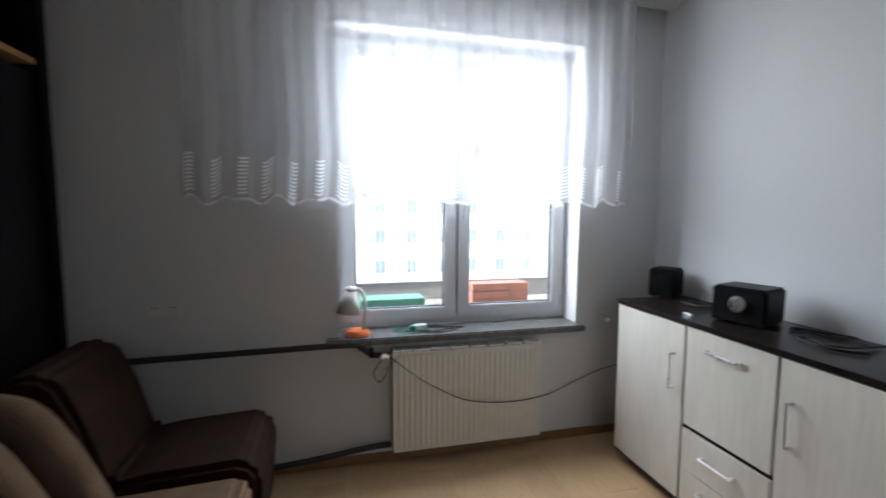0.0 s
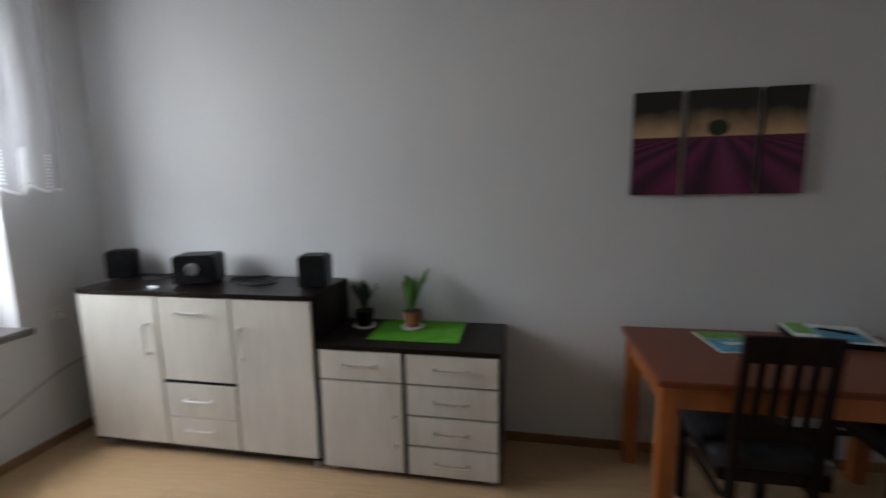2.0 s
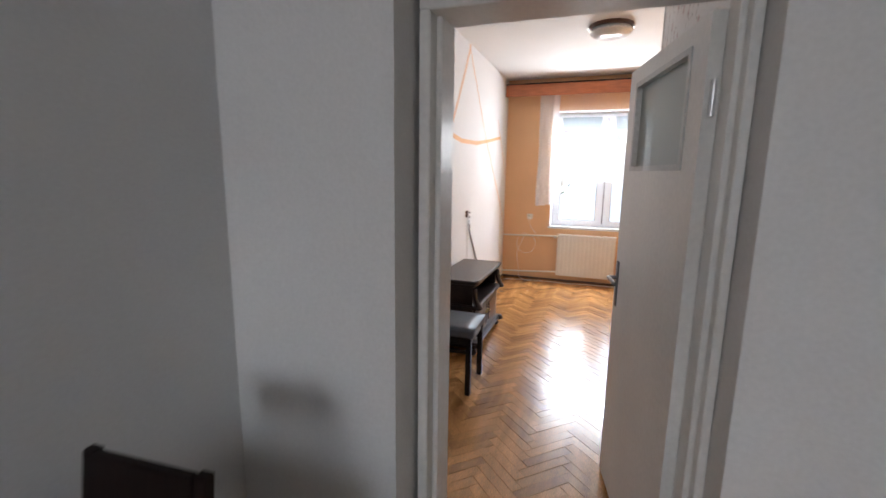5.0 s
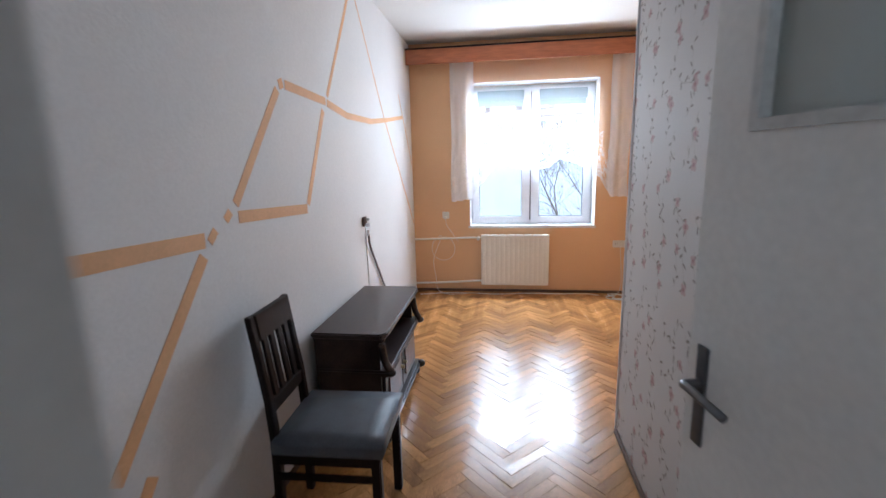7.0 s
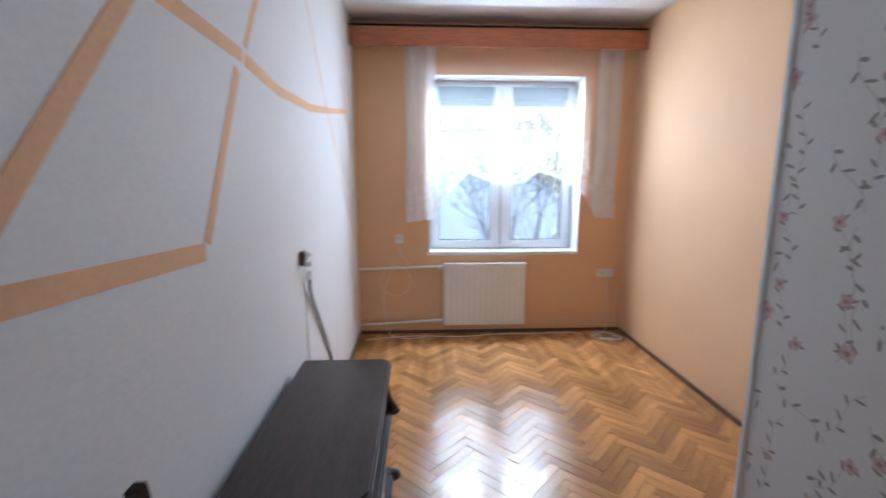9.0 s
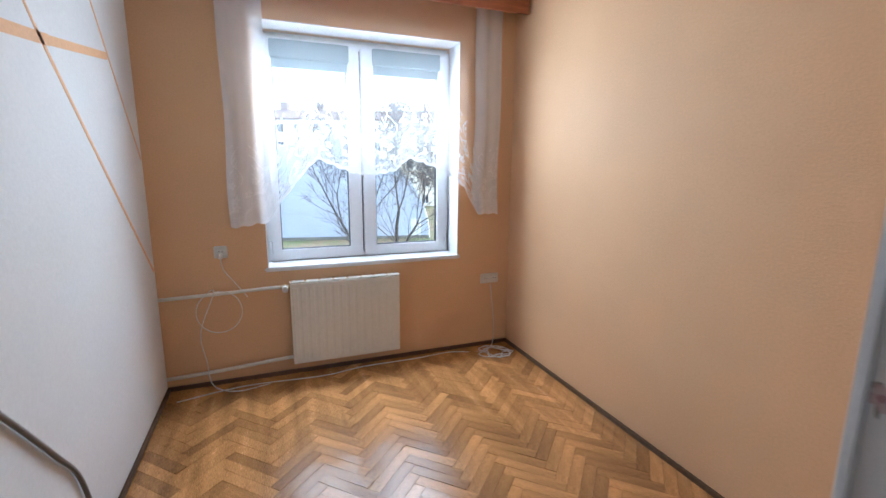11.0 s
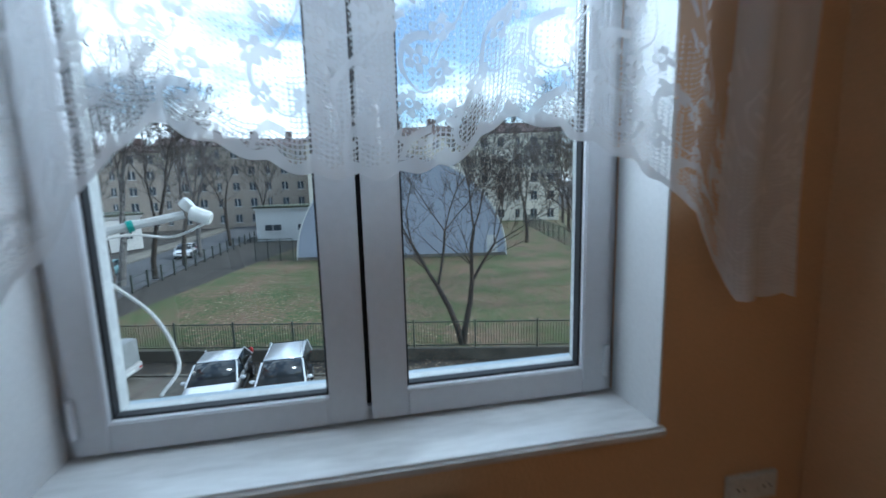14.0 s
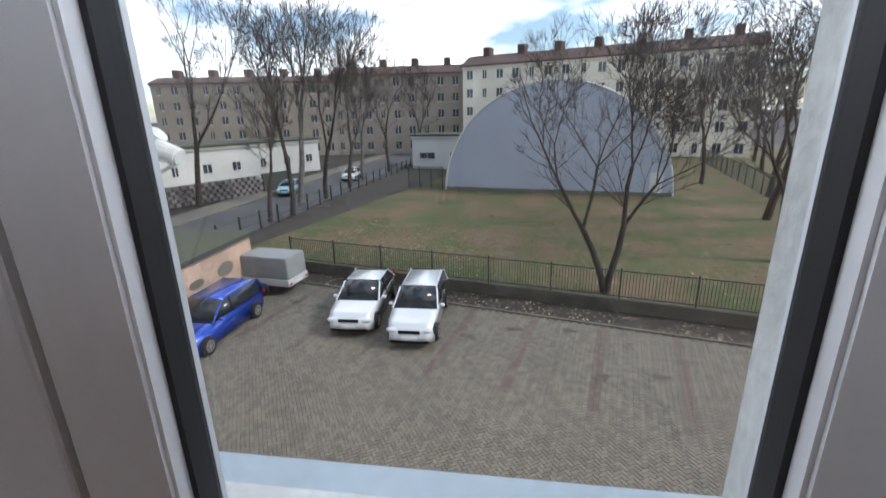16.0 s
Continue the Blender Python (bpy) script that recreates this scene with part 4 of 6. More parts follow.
def cabinet(label, y0, y1, z0, z1, fronts, feet=True):
    """Sideboard unit with dark carcass. fronts: (kind, ya, yb, za, zb, handle)."""
    xf, xb = 1.525, XE1 - 0.02
    c = thing("sideboard", label, "sideboard", None, "sideboard units")
    part("side_panel", box(xf + 0.02, xb, y0, y0 + 0.018, z0, z1 - 0.025), M_WENGE, c)
    part("side_panel", box(xf + 0.02, xb, y1 - 0.018, y1, z0, z1 - 0.025), M_WENGE, c)
    part("top", box(xf - 0.004, xb, y0 - 0.003, y1 + 0.003, z1 - 0.025, z1), M_WENGE, c, "dark wenge top", bevel=0.002)
    part("bottom", box(xf + 0.02, xb, y0 + 0.018, y1 - 0.018, z0, z0 + 0.018), M_WENGE, c)
    part("back", box(xb - 0.006, xb, y0 + 0.018, y1 - 0.018, z0 + 0.018, z1 - 0.025), M_WENGE, c)
    part("carcass_front", box(xf + 0.0195, xf + 0.03, y0 + 0.018, y1 - 0.018, z0 + 0.018, z1 - 0.025), M_WENGE, c)
    for kind, ya, yb, za, zb, (ha, hz, hb, hzb) in fronts:
        f = part(kind, box(xf, xf + 0.018, ya, yb, za, zb), M_CREAM, c, "cream wood-grain front", bevel=0.0015)
        bar_handle(f, xf, ha, hz, hb, hzb)
    for y in (y0 + 0.05, y1 - 0.05):
        for x in (xf + 0.06, xb - 0.06):
            part("foot", cyl((x, y, 0), (x, y, z0), 0.018), M_LAMPG, c)
    return c


cabinet("tall sideboard with cream doors and dark top", 1.185, 2.645, 0.05, 0.975, [
    ("door", 2.125, 2.63, 0.075, 0.945, (2.185, 0.62, 2.185, 0.79)),
    ("flap_door", 1.668, 2.112, 0.47, 0.945, (1.82, 0.865, 1.98, 0.865)),
    ("drawer", 1.668, 2.112, 0.252, 0.445, (1.82, 0.36, 1.98, 0.36)),
    ("drawer", 1.668, 2.112, 0.075, 0.248, (1.82, 0.185, 1.98, 0.185)),
    ("door", 1.2, 1.655, 0.075, 0.945, (1.6, 0.62, 1.6, 0.79))])
cabinet("low sideboard with cream drawers and dark top", 0.227, 1.18, 0.03, 0.725, [
    ("drawer", 0.725, 1.165, 0.54, 0.695, (0.86, 0.625, 1.02, 0.625)),
    ("door", 0.725, 1.165, 0.045, 0.53, (0.76, 0.2, 0.76, 0.36)),
    ("drawer", 0.24, 0.7, 0.54, 0.695, (0.39, 0.625, 0.55, 0.625)),
    ("drawer", 0.24, 0.7, 0.375, 0.53, (0.39, 0.455, 0.55, 0.455)),
    ("drawer", 0.24, 0.7, 0.21, 0.365, (0.39, 0.29, 0.55, 0.29)),
    ("drawer", 0.24, 0.7, 0.045, 0.2, (0.39, 0.125, 0.55, 0.125))])


def speaker(label, x, y, rz, w, d, h, z, knob):
    s = thing("loudspeaker", label, "loudspeaker", pose(x, y, z, 0, 0, rz))
    part("cabinet_box", box(-d / 2, d / 2, -w / 2, w / 2, 0.006, h), M_BLACK, s, bevel=0.012)
    part("front", box(-d / 2 - 0.004, -d / 2, -w / 2 + 0.008, w / 2 - 0.008, 0.012, h - 0.008), M_GRILLE, s)
    if knob:
        k = part("knob", cyl((-d / 2 - 0.004, 0.0, h * 0.55), (-d / 2 - 0.024, 0.0, h * 0.55), 0.03), M_STEEL, s, "silver volume knob", bevel=0.004)
        part("knob_ring", cyl((-d / 2 - 0.0045, 0, h * 0.55), (-d / 2 - 0.008, 0, h * 0.55), 0.037), M_LAMPG, s)
    elif knob is False:
        part("cone", cyl((-d / 2 - 0.0045, 0, h * 0.52), (-d / 2 - 0.008, 0, h * 0.52), w * 0.33, w * 0.3), M_BLACK, s, bevel=0.002)
        part("cone_rim", cyl((-d / 2 - 0.0045, 0, h * 0.52), (-d / 2 - 0.006, 0, h * 0.52), w * 0.37), M_CASE, s)
    for a in (-1, 1):
        for b in (-1, 1):
            part("foot", cyl((a * d * 0.35, b * w * 0.35, 0), (a * d * 0.35, b * w * 0.35, 0.007), 0.01), M_GASKET, s)


speaker("small black loudspeaker on the sideboard", 1.85, 2.64, 28, 0.15, 0.15, 0.175, 0.976, False)
speaker("black subwoofer with silver knob on the sideboard", 1.78, 2.03, 18, 0.23, 0.2, 0.17, 0.976, True)
speaker("small black loudspeaker at the sideboard's end", 1.75, 1.27, 6, 0.15, 0.15, 0.18, 0.976, None)


def cable(label, pts, r, material, name="cable"):
    ob = link(name, tube(spline(pts, 7), r, seg=5), material, None, "", 0, True)
    return tagged(ob, label, "cable")


def coil(label, c, rad, turns, z, material, seed, r=0.0035, sq=0.75):
    rng = random.Random(seed)
    pts = []
    for i in range(turns * 9):
        a = i * math.tau / 9
        rr = rad * (0.45 + 0.75 * rng.random())
        pts.append((c[0] + rr * sq * math.cos(a) + 0.02 * rng.random(), c[1] + rr * math.sin(a), z + r + 0.004 * (i / 9) * 0.6))
    return cable(label, pts, r, material)


coil("loose black speaker cable on the sideboard", (1.8, 1.68), 0.16, 3, 0.977, M_CABLEB, 1)
coil("loose black speaker cable between the loudspeakers", (1.86, 2.36), 0.12, 2, 0.977, M_CABLEB, 4)
tagged(link("memory_stick", box(1.6, 1.615, 2.17, 2.225, 0.976, 0.986), M_STEEL, None, "", 0.002), "small silver memory stick beside the subwoofer", "memory stick")

# plants and mat on the low sideboard
tagged(link("place_mat", box(1.62, 1.97, 0.45, 0.94, 0.7255, 0.729), M_GREENMAT, None, "", 0.001), "bright green felt mat on the sideboard", "mat")


def potted(label, x, y, z, pot_m, leaf_m, leaves, size, seed, saucer=True):
    rng = random.Random(seed)
    p = thing("potted_plant", label, "plant", pose(x, y, z))
    if saucer:
        part("saucer", cyl((0, 0, 0), (0, 0, 0.014), 0.06, 0.07), M_DISHW, p, bevel=0.003)
    part("pot", cyl((0, 0, 0.01), (0, 0, 0.1), 0.04, 0.055), pot_m, p, bevel=0.003)
    part("soil", cyl((0, 0, 0.095), (0, 0, 0.102), 0.047), M_SOIL, p)
    for i in range(leaves):
        a = i * 2.4 + rng.random()
        ln = size * rng.uniform(0.65, 1.1)
        lean = rng.uniform(0.15, 0.6)
        bm = bmesh.new()
        prev = None
        for k in range(8):
            t = k / 7
            w = 0.022 * math.sin(math.pi * min(1, t * 0.93 + 0.07)) ** 0.7 + 0.001
            rr = lean * ln * t ** 1.5
            c = Vector((rr * math.cos(a), rr * math.sin(a), 0.1 + ln * t * (1 - 0.25 * lean * t)))
            sd = Vector((-math.sin(a), math.cos(a), 0)) * w
            up = Vector((math.cos(a), math.sin(a), 0)) * 0.004
            cur3 = [bm.verts.new(c - sd), bm.verts.new(c + up), bm.verts.new(c + sd), bm.verts.new(c - up)]
            if prev:
                for j in range(4):
                    bm.faces.new((prev[j], prev[(j + 1) % 4], cur3[(j + 1) % 4], cur3[j]))
            prev = cur3
        part("leaf", bm, leaf_m, p, smooth=True)
    return p


potted("green potted plant with upright broad leaves", 1.83, 0.74, 0.729, M_POT, M_LEAF, 9, 0.24, 11)
potted("dark bushy plant in a white saucer", 1.82, 1.02, 0.726, M_BLACK, M_DARKLEAF, 22, 0.17, 12)

# table, chairs, papers
tb = thing("dining_table", "reddish cherry table with orange wooden legs", "table")
TX0, TX1, TY0, TY1 = 1.265, 1.955, -1.595, -0.4
part("tabletop", box(TX0, TX1, TY0, TY1, 0.722, 0.75), M_TABLE, tb, bevel=0.004)
for x in (TX0 + 0.02, TX1 - 0.09):
    for y in (TY0 + 0.02, TY1 - 0.09):
        part("leg", box(x, x + 0.07, y, y + 0.07, 0, 0.722), M_LEG, tb, bevel=0.004)
part("apron", box(TX0 + 0.03, TX0 + 0.05, TY0 + 0.09, TY1 - 0.09, 0.625, 0.722), M_LEG, tb)
part("apron", box(TX1 - 0.05, TX1 - 0.03, TY0 + 0.09, TY1 - 0.09, 0.625, 0.722), M_LEG, tb)
part("apron", box(TX0 + 0.09, TX1 - 0.09, TY0 + 0.03, TY0 + 0.05, 0.625, 0.722), M_LEG, tb)
part("apron", box(TX0 + 0.09, TX1 - 0.09, TY1 - 0.05, TY1 - 0.03, 0.625, 0.722), M_LEG, tb)


def chair(label, m, seat_m, h=0.98):
    """Dining chair facing +x at its own origin, with a slatted leaning back."""
    c = thing("dining_chair", label, "chair", m, "dining chairs")
    for s in (-1, 1):
        part("front_leg", prism([(0.185, s * 0.155), (0.222, s * 0.155), (0.222, s * 0.192), (0.185, s * 0.192)], "z", 0, 0.42), M_CHAIR, c, bevel=0.004)
        bm = prism([(-0.2, 0.0), (-0.235, 0.0), (-0.225, 0.43), (-0.235, 0.62), (-0.277, h), (-0.252, h), (-0.205, 0.62), (-0.19, 0.43)], "y", s * 0.128, s * 0.16)
        part("back_leg", bm, M_CHAIR, c, bevel=0.003)
    part("seat_frame", box(-0.2, 0.215, -0.185, 0.185, 0.37, 0.425), M_CHAIR, c, bevel=0.004)
    bm = box(-0.2, 0.235, -0.205, 0.205, 0.427, 0.475)
    bmesh.ops.subdivide_edges(bm, edges=bm.edges[:], cuts=4, use_grid_fill=True)
    for v in bm.verts:
        if v.co.z > 0.44:
            v.co.z += 0.018 * (1 - (v.co.x / 0.24) ** 2) * (1 - (v.co.y / 0.21) ** 2)
    part("seat", bm, seat_m, c, "padded seat", smooth=True)

    def back_x(z):
        return -0.22 - (z - 0.62) * 0.122 if z > 0.62 else -0.22

    for z0, z1 in ((h - 0.105, h), (0.56, 0.62)):
        a, b = back_x(z0), back_x(z1)
        part("back_rail", prism([(a - 0.008, z0), (a + 0.014, z0), (b + 0.014, z1), (b - 0.008, z1)], "y", -0.128, 0.128), M_CHAIR, c, bevel=0.003)
    for y in (-0.087, -0.031, 0.031, 0.087):
        a, b = back_x(0.62), back_x(h - 0.105)
        w = 0.015
        part("slat", prism([(a - 0.004, 0.62), (a + 0.01, 0.62), (b + 0.01, h - 0.105), (b - 0.004, h - 0.105)], "y", y - w, y + w), M_CHAIR, c)
    for s in (-1, 1):
        part("stretcher", box(-0.2, 0.19, s * 0.165, s * 0.18, 0.3, 0.325), M_CHAIR, c)
    return c


chair("dark wooden chair with slatted back at the table", pose(1.44, -0.81, 0, 0, 0, 0), M_SEAT)
chair("dark wooden chair at the table's end", pose(1.63, -1.56, 0, 0, 0, 90 + 4), M_SEAT, 0.95)
chair("dark wooden chair with grey seat beside the wall", pose(1.82, -4.19, 0, 0, 0, 182), M_SEATG, 0.96)


def booklet(label, pts, layers):
    """A flat pile of printed sheets, each turned a little."""
    b = thing("magazine", label, "magazine", pts)
    for i, (ma, x0, x1, y0, y1, z0, z1) in enumerate(layers):
        part("cover" if i else "pages", box(x0, x1, y0, y1, z0, z1), ma, b)


booklet("green and blue magazine on the table", pose(1.76, -0.85, 0.7505, 0, 0, 6), [(M_PAPER, -0.14, 0.14, -0.105, 0.105, 0, 0.005), (M_PAPERB, -0.138, 0.03, -0.103, 0.103, 0.0051, 0.0058), (M_PAPERG, 0.035, 0.138, -0.1, 0.1, 0.0051, 0.0058), (M_PAPER, -0.05, -0.01, -0.08, 0.04, 0.0059, 0.0064)])
booklet("stack of magazines on a black folder", pose(1.86, -1.33, 0.7505, 0, 0, -8), [(M_BLACK, -0.12, 0.14, -0.17, 0.17, 0, 0.028), (M_PAPER, -0.125, 0.135, -0.16, 0.165, 0.0281, 0.036), (M_PAPERB, -0.12, 0.06, -0.12, 0.06, 0.0361, 0.037), (M_PAPERG, -0.04, 0.13, 0.065, 0.16, 0.0361, 0.037)])
tagged(link("pen", cyl((1.82, -1.42, 0.795), (1.9, -1.3, 0.795), 0.006, 0.006, 8), M_BLACK), "black pen on the magazines", "pen")

# triptych
for ya, yb in ((-0.645, -0.42), (-0.995, -0.675), (-1.21, -1.02)):
    cv = thing("canvas_print", "canvas panel of a lavender field under dark sky", "picture", None, "three-part picture")
    part("print", box(XE1 - 0.034, XE1 - 0.03, ya, yb, 1.455, 1.967), M_PAINTING, cv)
    part("stretcher_frame", box(XE1 - 0.03, XE1 - 0.002, ya + 0.001, yb - 0.001, 1.456, 1.966), M_CASE, cv, "dark canvas edge")

# sofa and tall case at the west side
sofa = thing("sofa", "brown and beige striped plush sofa", "sofa")


def side_profile(grow):
    g = grow
    return [(-1.3, 0.1), (-0.42 + g, 0.1), (-0.40 + g, 0.36), (-0.40 + g, 0.43 + g), (-0.43 + g, 0.48 + g), (-0.49, 0.505 + g), (-0.8, 0.49 + g), (-0.93, 0.47 + g), (-1.0, 0.72), (-1.06, 0.86 + g), (-1.11, 0.9 + g), (-1.18, 0.91 + g), (-1.25, 0.88 + g), (-1.3, 0.7)]


part("end_section", prism(side_profile(0.0), "y", 2.18, 2.68), M_SOFA, sofa, "dark brown corduroy end", bevel=0.025)
bm = prism([(-1.22, 0.12), (-0.46, 0.12), (-0.43, 0.3), (-0.43, 0.42), (-0.47, 0.46), (-0.95, 0.44), (-1.1, 0.42)], "y", 0.55, 2.17)
part("seat_cushion", bm, M_SOFAL, sofa, "beige plush seat", bevel=0.02)
for i in range(14):
    y = 0.6 + i * 0.115
    part("back_channel", tube(spline([(-0.93, y, 0.44), (-1.0, y, 0.6), (-1.1, y, 0.77), (-1.2, y, 0.82), (-1.27, y, 0.76)], 4), 0.062, seg=10), M_SOFAL if i % 2 else M_SOFA, sofa, smooth=True)
part("back_body", prism([(-1.02, 0.2), (-1.1, 0.6), (-1.16, 0.75), (-1.32, 0.74), (-1.32, 0.2)], "y", 0.54, 2.175), M_SOFA, sofa)
for y in (0.62, 2.55):
    for x in (-1.2, -0.5):
        part("foot", cyl((x, y, 0), (x, y, 0.13), 0.025), M_CHAIR, sofa)
case = thing("wall_unit", "tall dark bookcase with a pine shelf", "bookcase")
part("side_panel", box(-1.95, -1.33, 2.66, 2.69, 0, 2.45), M_CASE, case)
part("side_panel", box(-1.95, -1.33, 0.9, 0.93, 0, 2.45), M_CASE, case)
part("top", box(-1.95, -1.33, 0.9, 2.69, 2.45, 2.48), M_CASE, case)
part("back", box(-1.97, -1.95, 0.9, 2.69, 0, 2.48), M_CASE, case)
part("door", box(-1.349, -1.331, 1.8, 2.66, 0.05, 2.06), M_CASE, case)
part("door", box(-1.349, -1.331, 0.93, 1.795, 0.05, 2.06), M_CASE, case)
part("shelf", box(-1.94, -1.31, 0.93, 2.66, 2.09, 2.115), M_PINE, case, "pine shelf edge")
part("post", box(-1.335, -1.29, 2.665, 2.715, 0, 2.48), M_CASE, case, bevel=0.008)

# things on the living room sill
dl_ = thing("desk_lamp", "small grey desk lamp with orange base", "lamp", pose(0.02, 2.95, 0.766))
part("base", cyl((0, 0, 0), (0, 0, 0.03), 0.075, 0.065), M_LAMPO, dl_, "orange plastic base", bevel=0.008)
part("arm", tube(spline([(0.035, 0.0, 0.03), (0.045, 0.0, 0.15), (0.035, 0.01, 0.235), (0.0, 0.01, 0.27), (-0.03, 0.0, 0.26)], 6), 0.01, seg=8), M_LAMPG, dl_, smooth=True)
bm = bmesh.new()
bmesh.ops.create_cone(bm, cap_ends=False, segments=24, radius1=0.07, radius2=0.032, depth=0.13, matrix=pose(-0.045, -0.01, 0.2, 0, 8, 0))
bmesh.ops.solidify(bm, geom=bm.faces[:], thickness=0.003)
sh = part("shade", bm, M_LAMPG, dl_, smooth=True)
part("shade_cap", ball((-0.035, -0.01, 0.268), 0.034, 0.034, 0.022), M_LAMPG, dl_, smooth=True)
coil("tangled black cable on the window sill", (0.45, 2.96), 0.09, 3, 0.766, M_CABLEB, 8, 0.003, 2.0)
coil("thin green cable coiled on the window sill", (0.33, 2.95), 0.07, 2, 0.769, M_CABLEG, 9, 0.0022, 1.8)
cable("green cable hanging down over the sill", [(0.3, 2.95, 0.775), (0.25, 2.87, 0.776), (0.24, 2.835, 0.76), (0.25, 2.825, 0.68), (0.215, 2.81, 0.64), (0.16, 2.8, 0.6)], 0.0025, M_CABLEG)
cable("thin dark cable hanging across the radiator", [(0.19, 2.81, 0.67), (0.32, 2.805, 0.56), (0.45, 2.805, 0.47), (0.65, 2.805, 0.37), (0.9, 2.805, 0.335), (1.15, 2.81, 0.35), (1.4, 2.87, 0.4), (1.6, 2.895, 0.45), (1.8, 2.9, 0.48)], 0.003, M_CABLEB)
cable("short dark cable loop beside the valve", [(0.16, 2.84, 0.66), (0.1, 2.83, 0.57), (0.14, 2.83, 0.52), (0.19, 2.83, 0.6), (0.2, 2.83, 0.66)], 0.003, M_CABLEB)
ad = thing("adapter", "small white plug adapter with green light", "adapter")
part("body", box(0.36, 0.43, 2.93, 2.98, 0.775, 0.805), M_DISHW, ad, bevel=0.004)
part("green_light", box(0.33, 0.36, 2.935, 2.975, 0.776, 0.802), M_CABLEG, ad, bevel=0.003)
tagged(link("hanging_plug", box(0.075, 0.105, 2.826, 2.844, 0.66, 0.72), M_BLACK, None, "", 0.005), "black plug hanging below the sill", "plug")
cable("black plug cable hanging over the sill", [(0.12, 2.95, 0.772), (0.1, 2.87, 0.772), (0.09, 2.838, 0.765), (0.09, 2.835, 0.72)], 0.003, M_CABLEB)
# outside the living room window
pb = thing("planter_box", "green plastic planter outside the window", "planter")
part("box", prism([(3.36, 0.79), (3.5, 0.79), (3.53, 0.885), (3.33, 0.885)], "x", 0.06, 0.5), M_PLANTER, pb, bevel=0.006)
part("soil", box(0.08, 0.48, 3.36, 3.5, 0.87, 0.88), M_SOIL, pb)
bb = thing("brick_box", "brick-red flower box on the outer ledge", "box")
part("core", box(0.865, 1.295, 3.41, 3.54, 0.79, 0.955), M_JOINT, bb)
for row_i in range(3):
    for col_i in range(3):
        xa = 0.86 + col_i * 0.147
        part("brick", box(xa + 0.003, xa + 0.143, 3.402, 3.548, 0.793 + row_i * 0.056, 0.845 + row_i * 0.056), M_BRICKBOX, bb, bevel=0.003)
structure("window_sill_ledge", box(-0.3, 1.7, 3.32, 3.75, 0.72, 0.79), M_CONC, "concrete ledge outside the living room window", "sill")

# ---- bedroom ----
tv = thing("tv_cabinet", "dark oak cabinet with brown panel doors", "cabinet", None)
CX0, CX1, CY0, CY1 = 1.73, 2.14, -5.575, -4.65
part("top", prism([(CX0 + 0.03, CY0), (CX1, CY0), (CX1, CY1), (CX0 + 0.03, CY1), (CX0, CY1 - 0.04), (CX0, CY0 + 0.04)], "z", 0.62, 0.65), M_OAK, tv, "grained dark oak top", bevel=0.008)
part("top_moulding", box(CX0 + 0.02, CX1, CY0 + 0.02, CY1 - 0.02, 0.595, 0.62), M_OAK, tv, bevel=0.008)
part("side_panel", box(CX0 + 0.05, CX1, CY0 + 0.04, CY0 + 0.065, 0.07, 0.595), M_OAK, tv)
part("side_panel", box(CX0 + 0.05, CX1, CY1 - 0.065, CY1 - 0.04, 0.07, 0.595), M_OAK, tv)
part("back", box(CX1 - 0.01, CX1, CY0 + 0.065, CY1 - 0.065, 0.07, 0.595), M_OAK, tv)
part("shelf", box(CX0 + 0.0, CX1 - 0.01, CY0 + 0.02, CY1 - 0.02, 0.40, 0.435), M_OAK, tv, "moulded shelf", bevel=0.01)
part("plinth", box(CX0 + 0.0, CX1, CY0 + 0.02, CY1 - 0.02, 0.06, 0.11), M_OAK, tv, bevel=0.012)
for i in range(2):
    ya = CY0 + 0.07 + i * 0.395
    d = part("door", box(CX0 + 0.035, CX0 + 0.055, ya, ya + 0.385, 0.115, 0.395), M_OAK, tv, bevel=0.004)
    part("door_panel", box(CX0 + 0.027, CX0 + 0.036, ya + 0.06, ya + 0.325, 0.165, 0.345), M_OAKPANEL, d, bevel=0.006)
    part("knob", cyl((CX0 + 0.035, ya + (0.355 if i == 0 else 0.03), 0.27), (CX0 + 0.012, ya + (0.355 if i == 0 else 0.03), 0.27), 0.013, 0.01), M_BRASS, d)
for y in (CY0 + 0.05, CY1 - 0.05):
    part("bracket_scroll", tube(spline([(CX0 + 0.04, y, 0.58), (CX0 + 0.03, y, 0.5), (CX0 + 0.01, y, 0.45), (CX0 - 0.01, y, 0.42)], 4), 0.022, seg=8), M_OAK, tv, smooth=True)
    part("corner_scroll", ball((CX0 + 0.0, y, 0.418), 0.035, 0.03, 0.022), M_OAK, tv, smooth=True)
    part("corner_scroll", ball((CX0 + 0.0, y, 0.085), 0.035, 0.03, 0.028), M_OAK, tv, smooth=True)
    for x in (CX0 + 0.04, CX1 - 0.04):
        part("bun_foot", ball((x, y, 0.03), 0.035, 0.035, 0.03), M_OAK, tv, smooth=True)

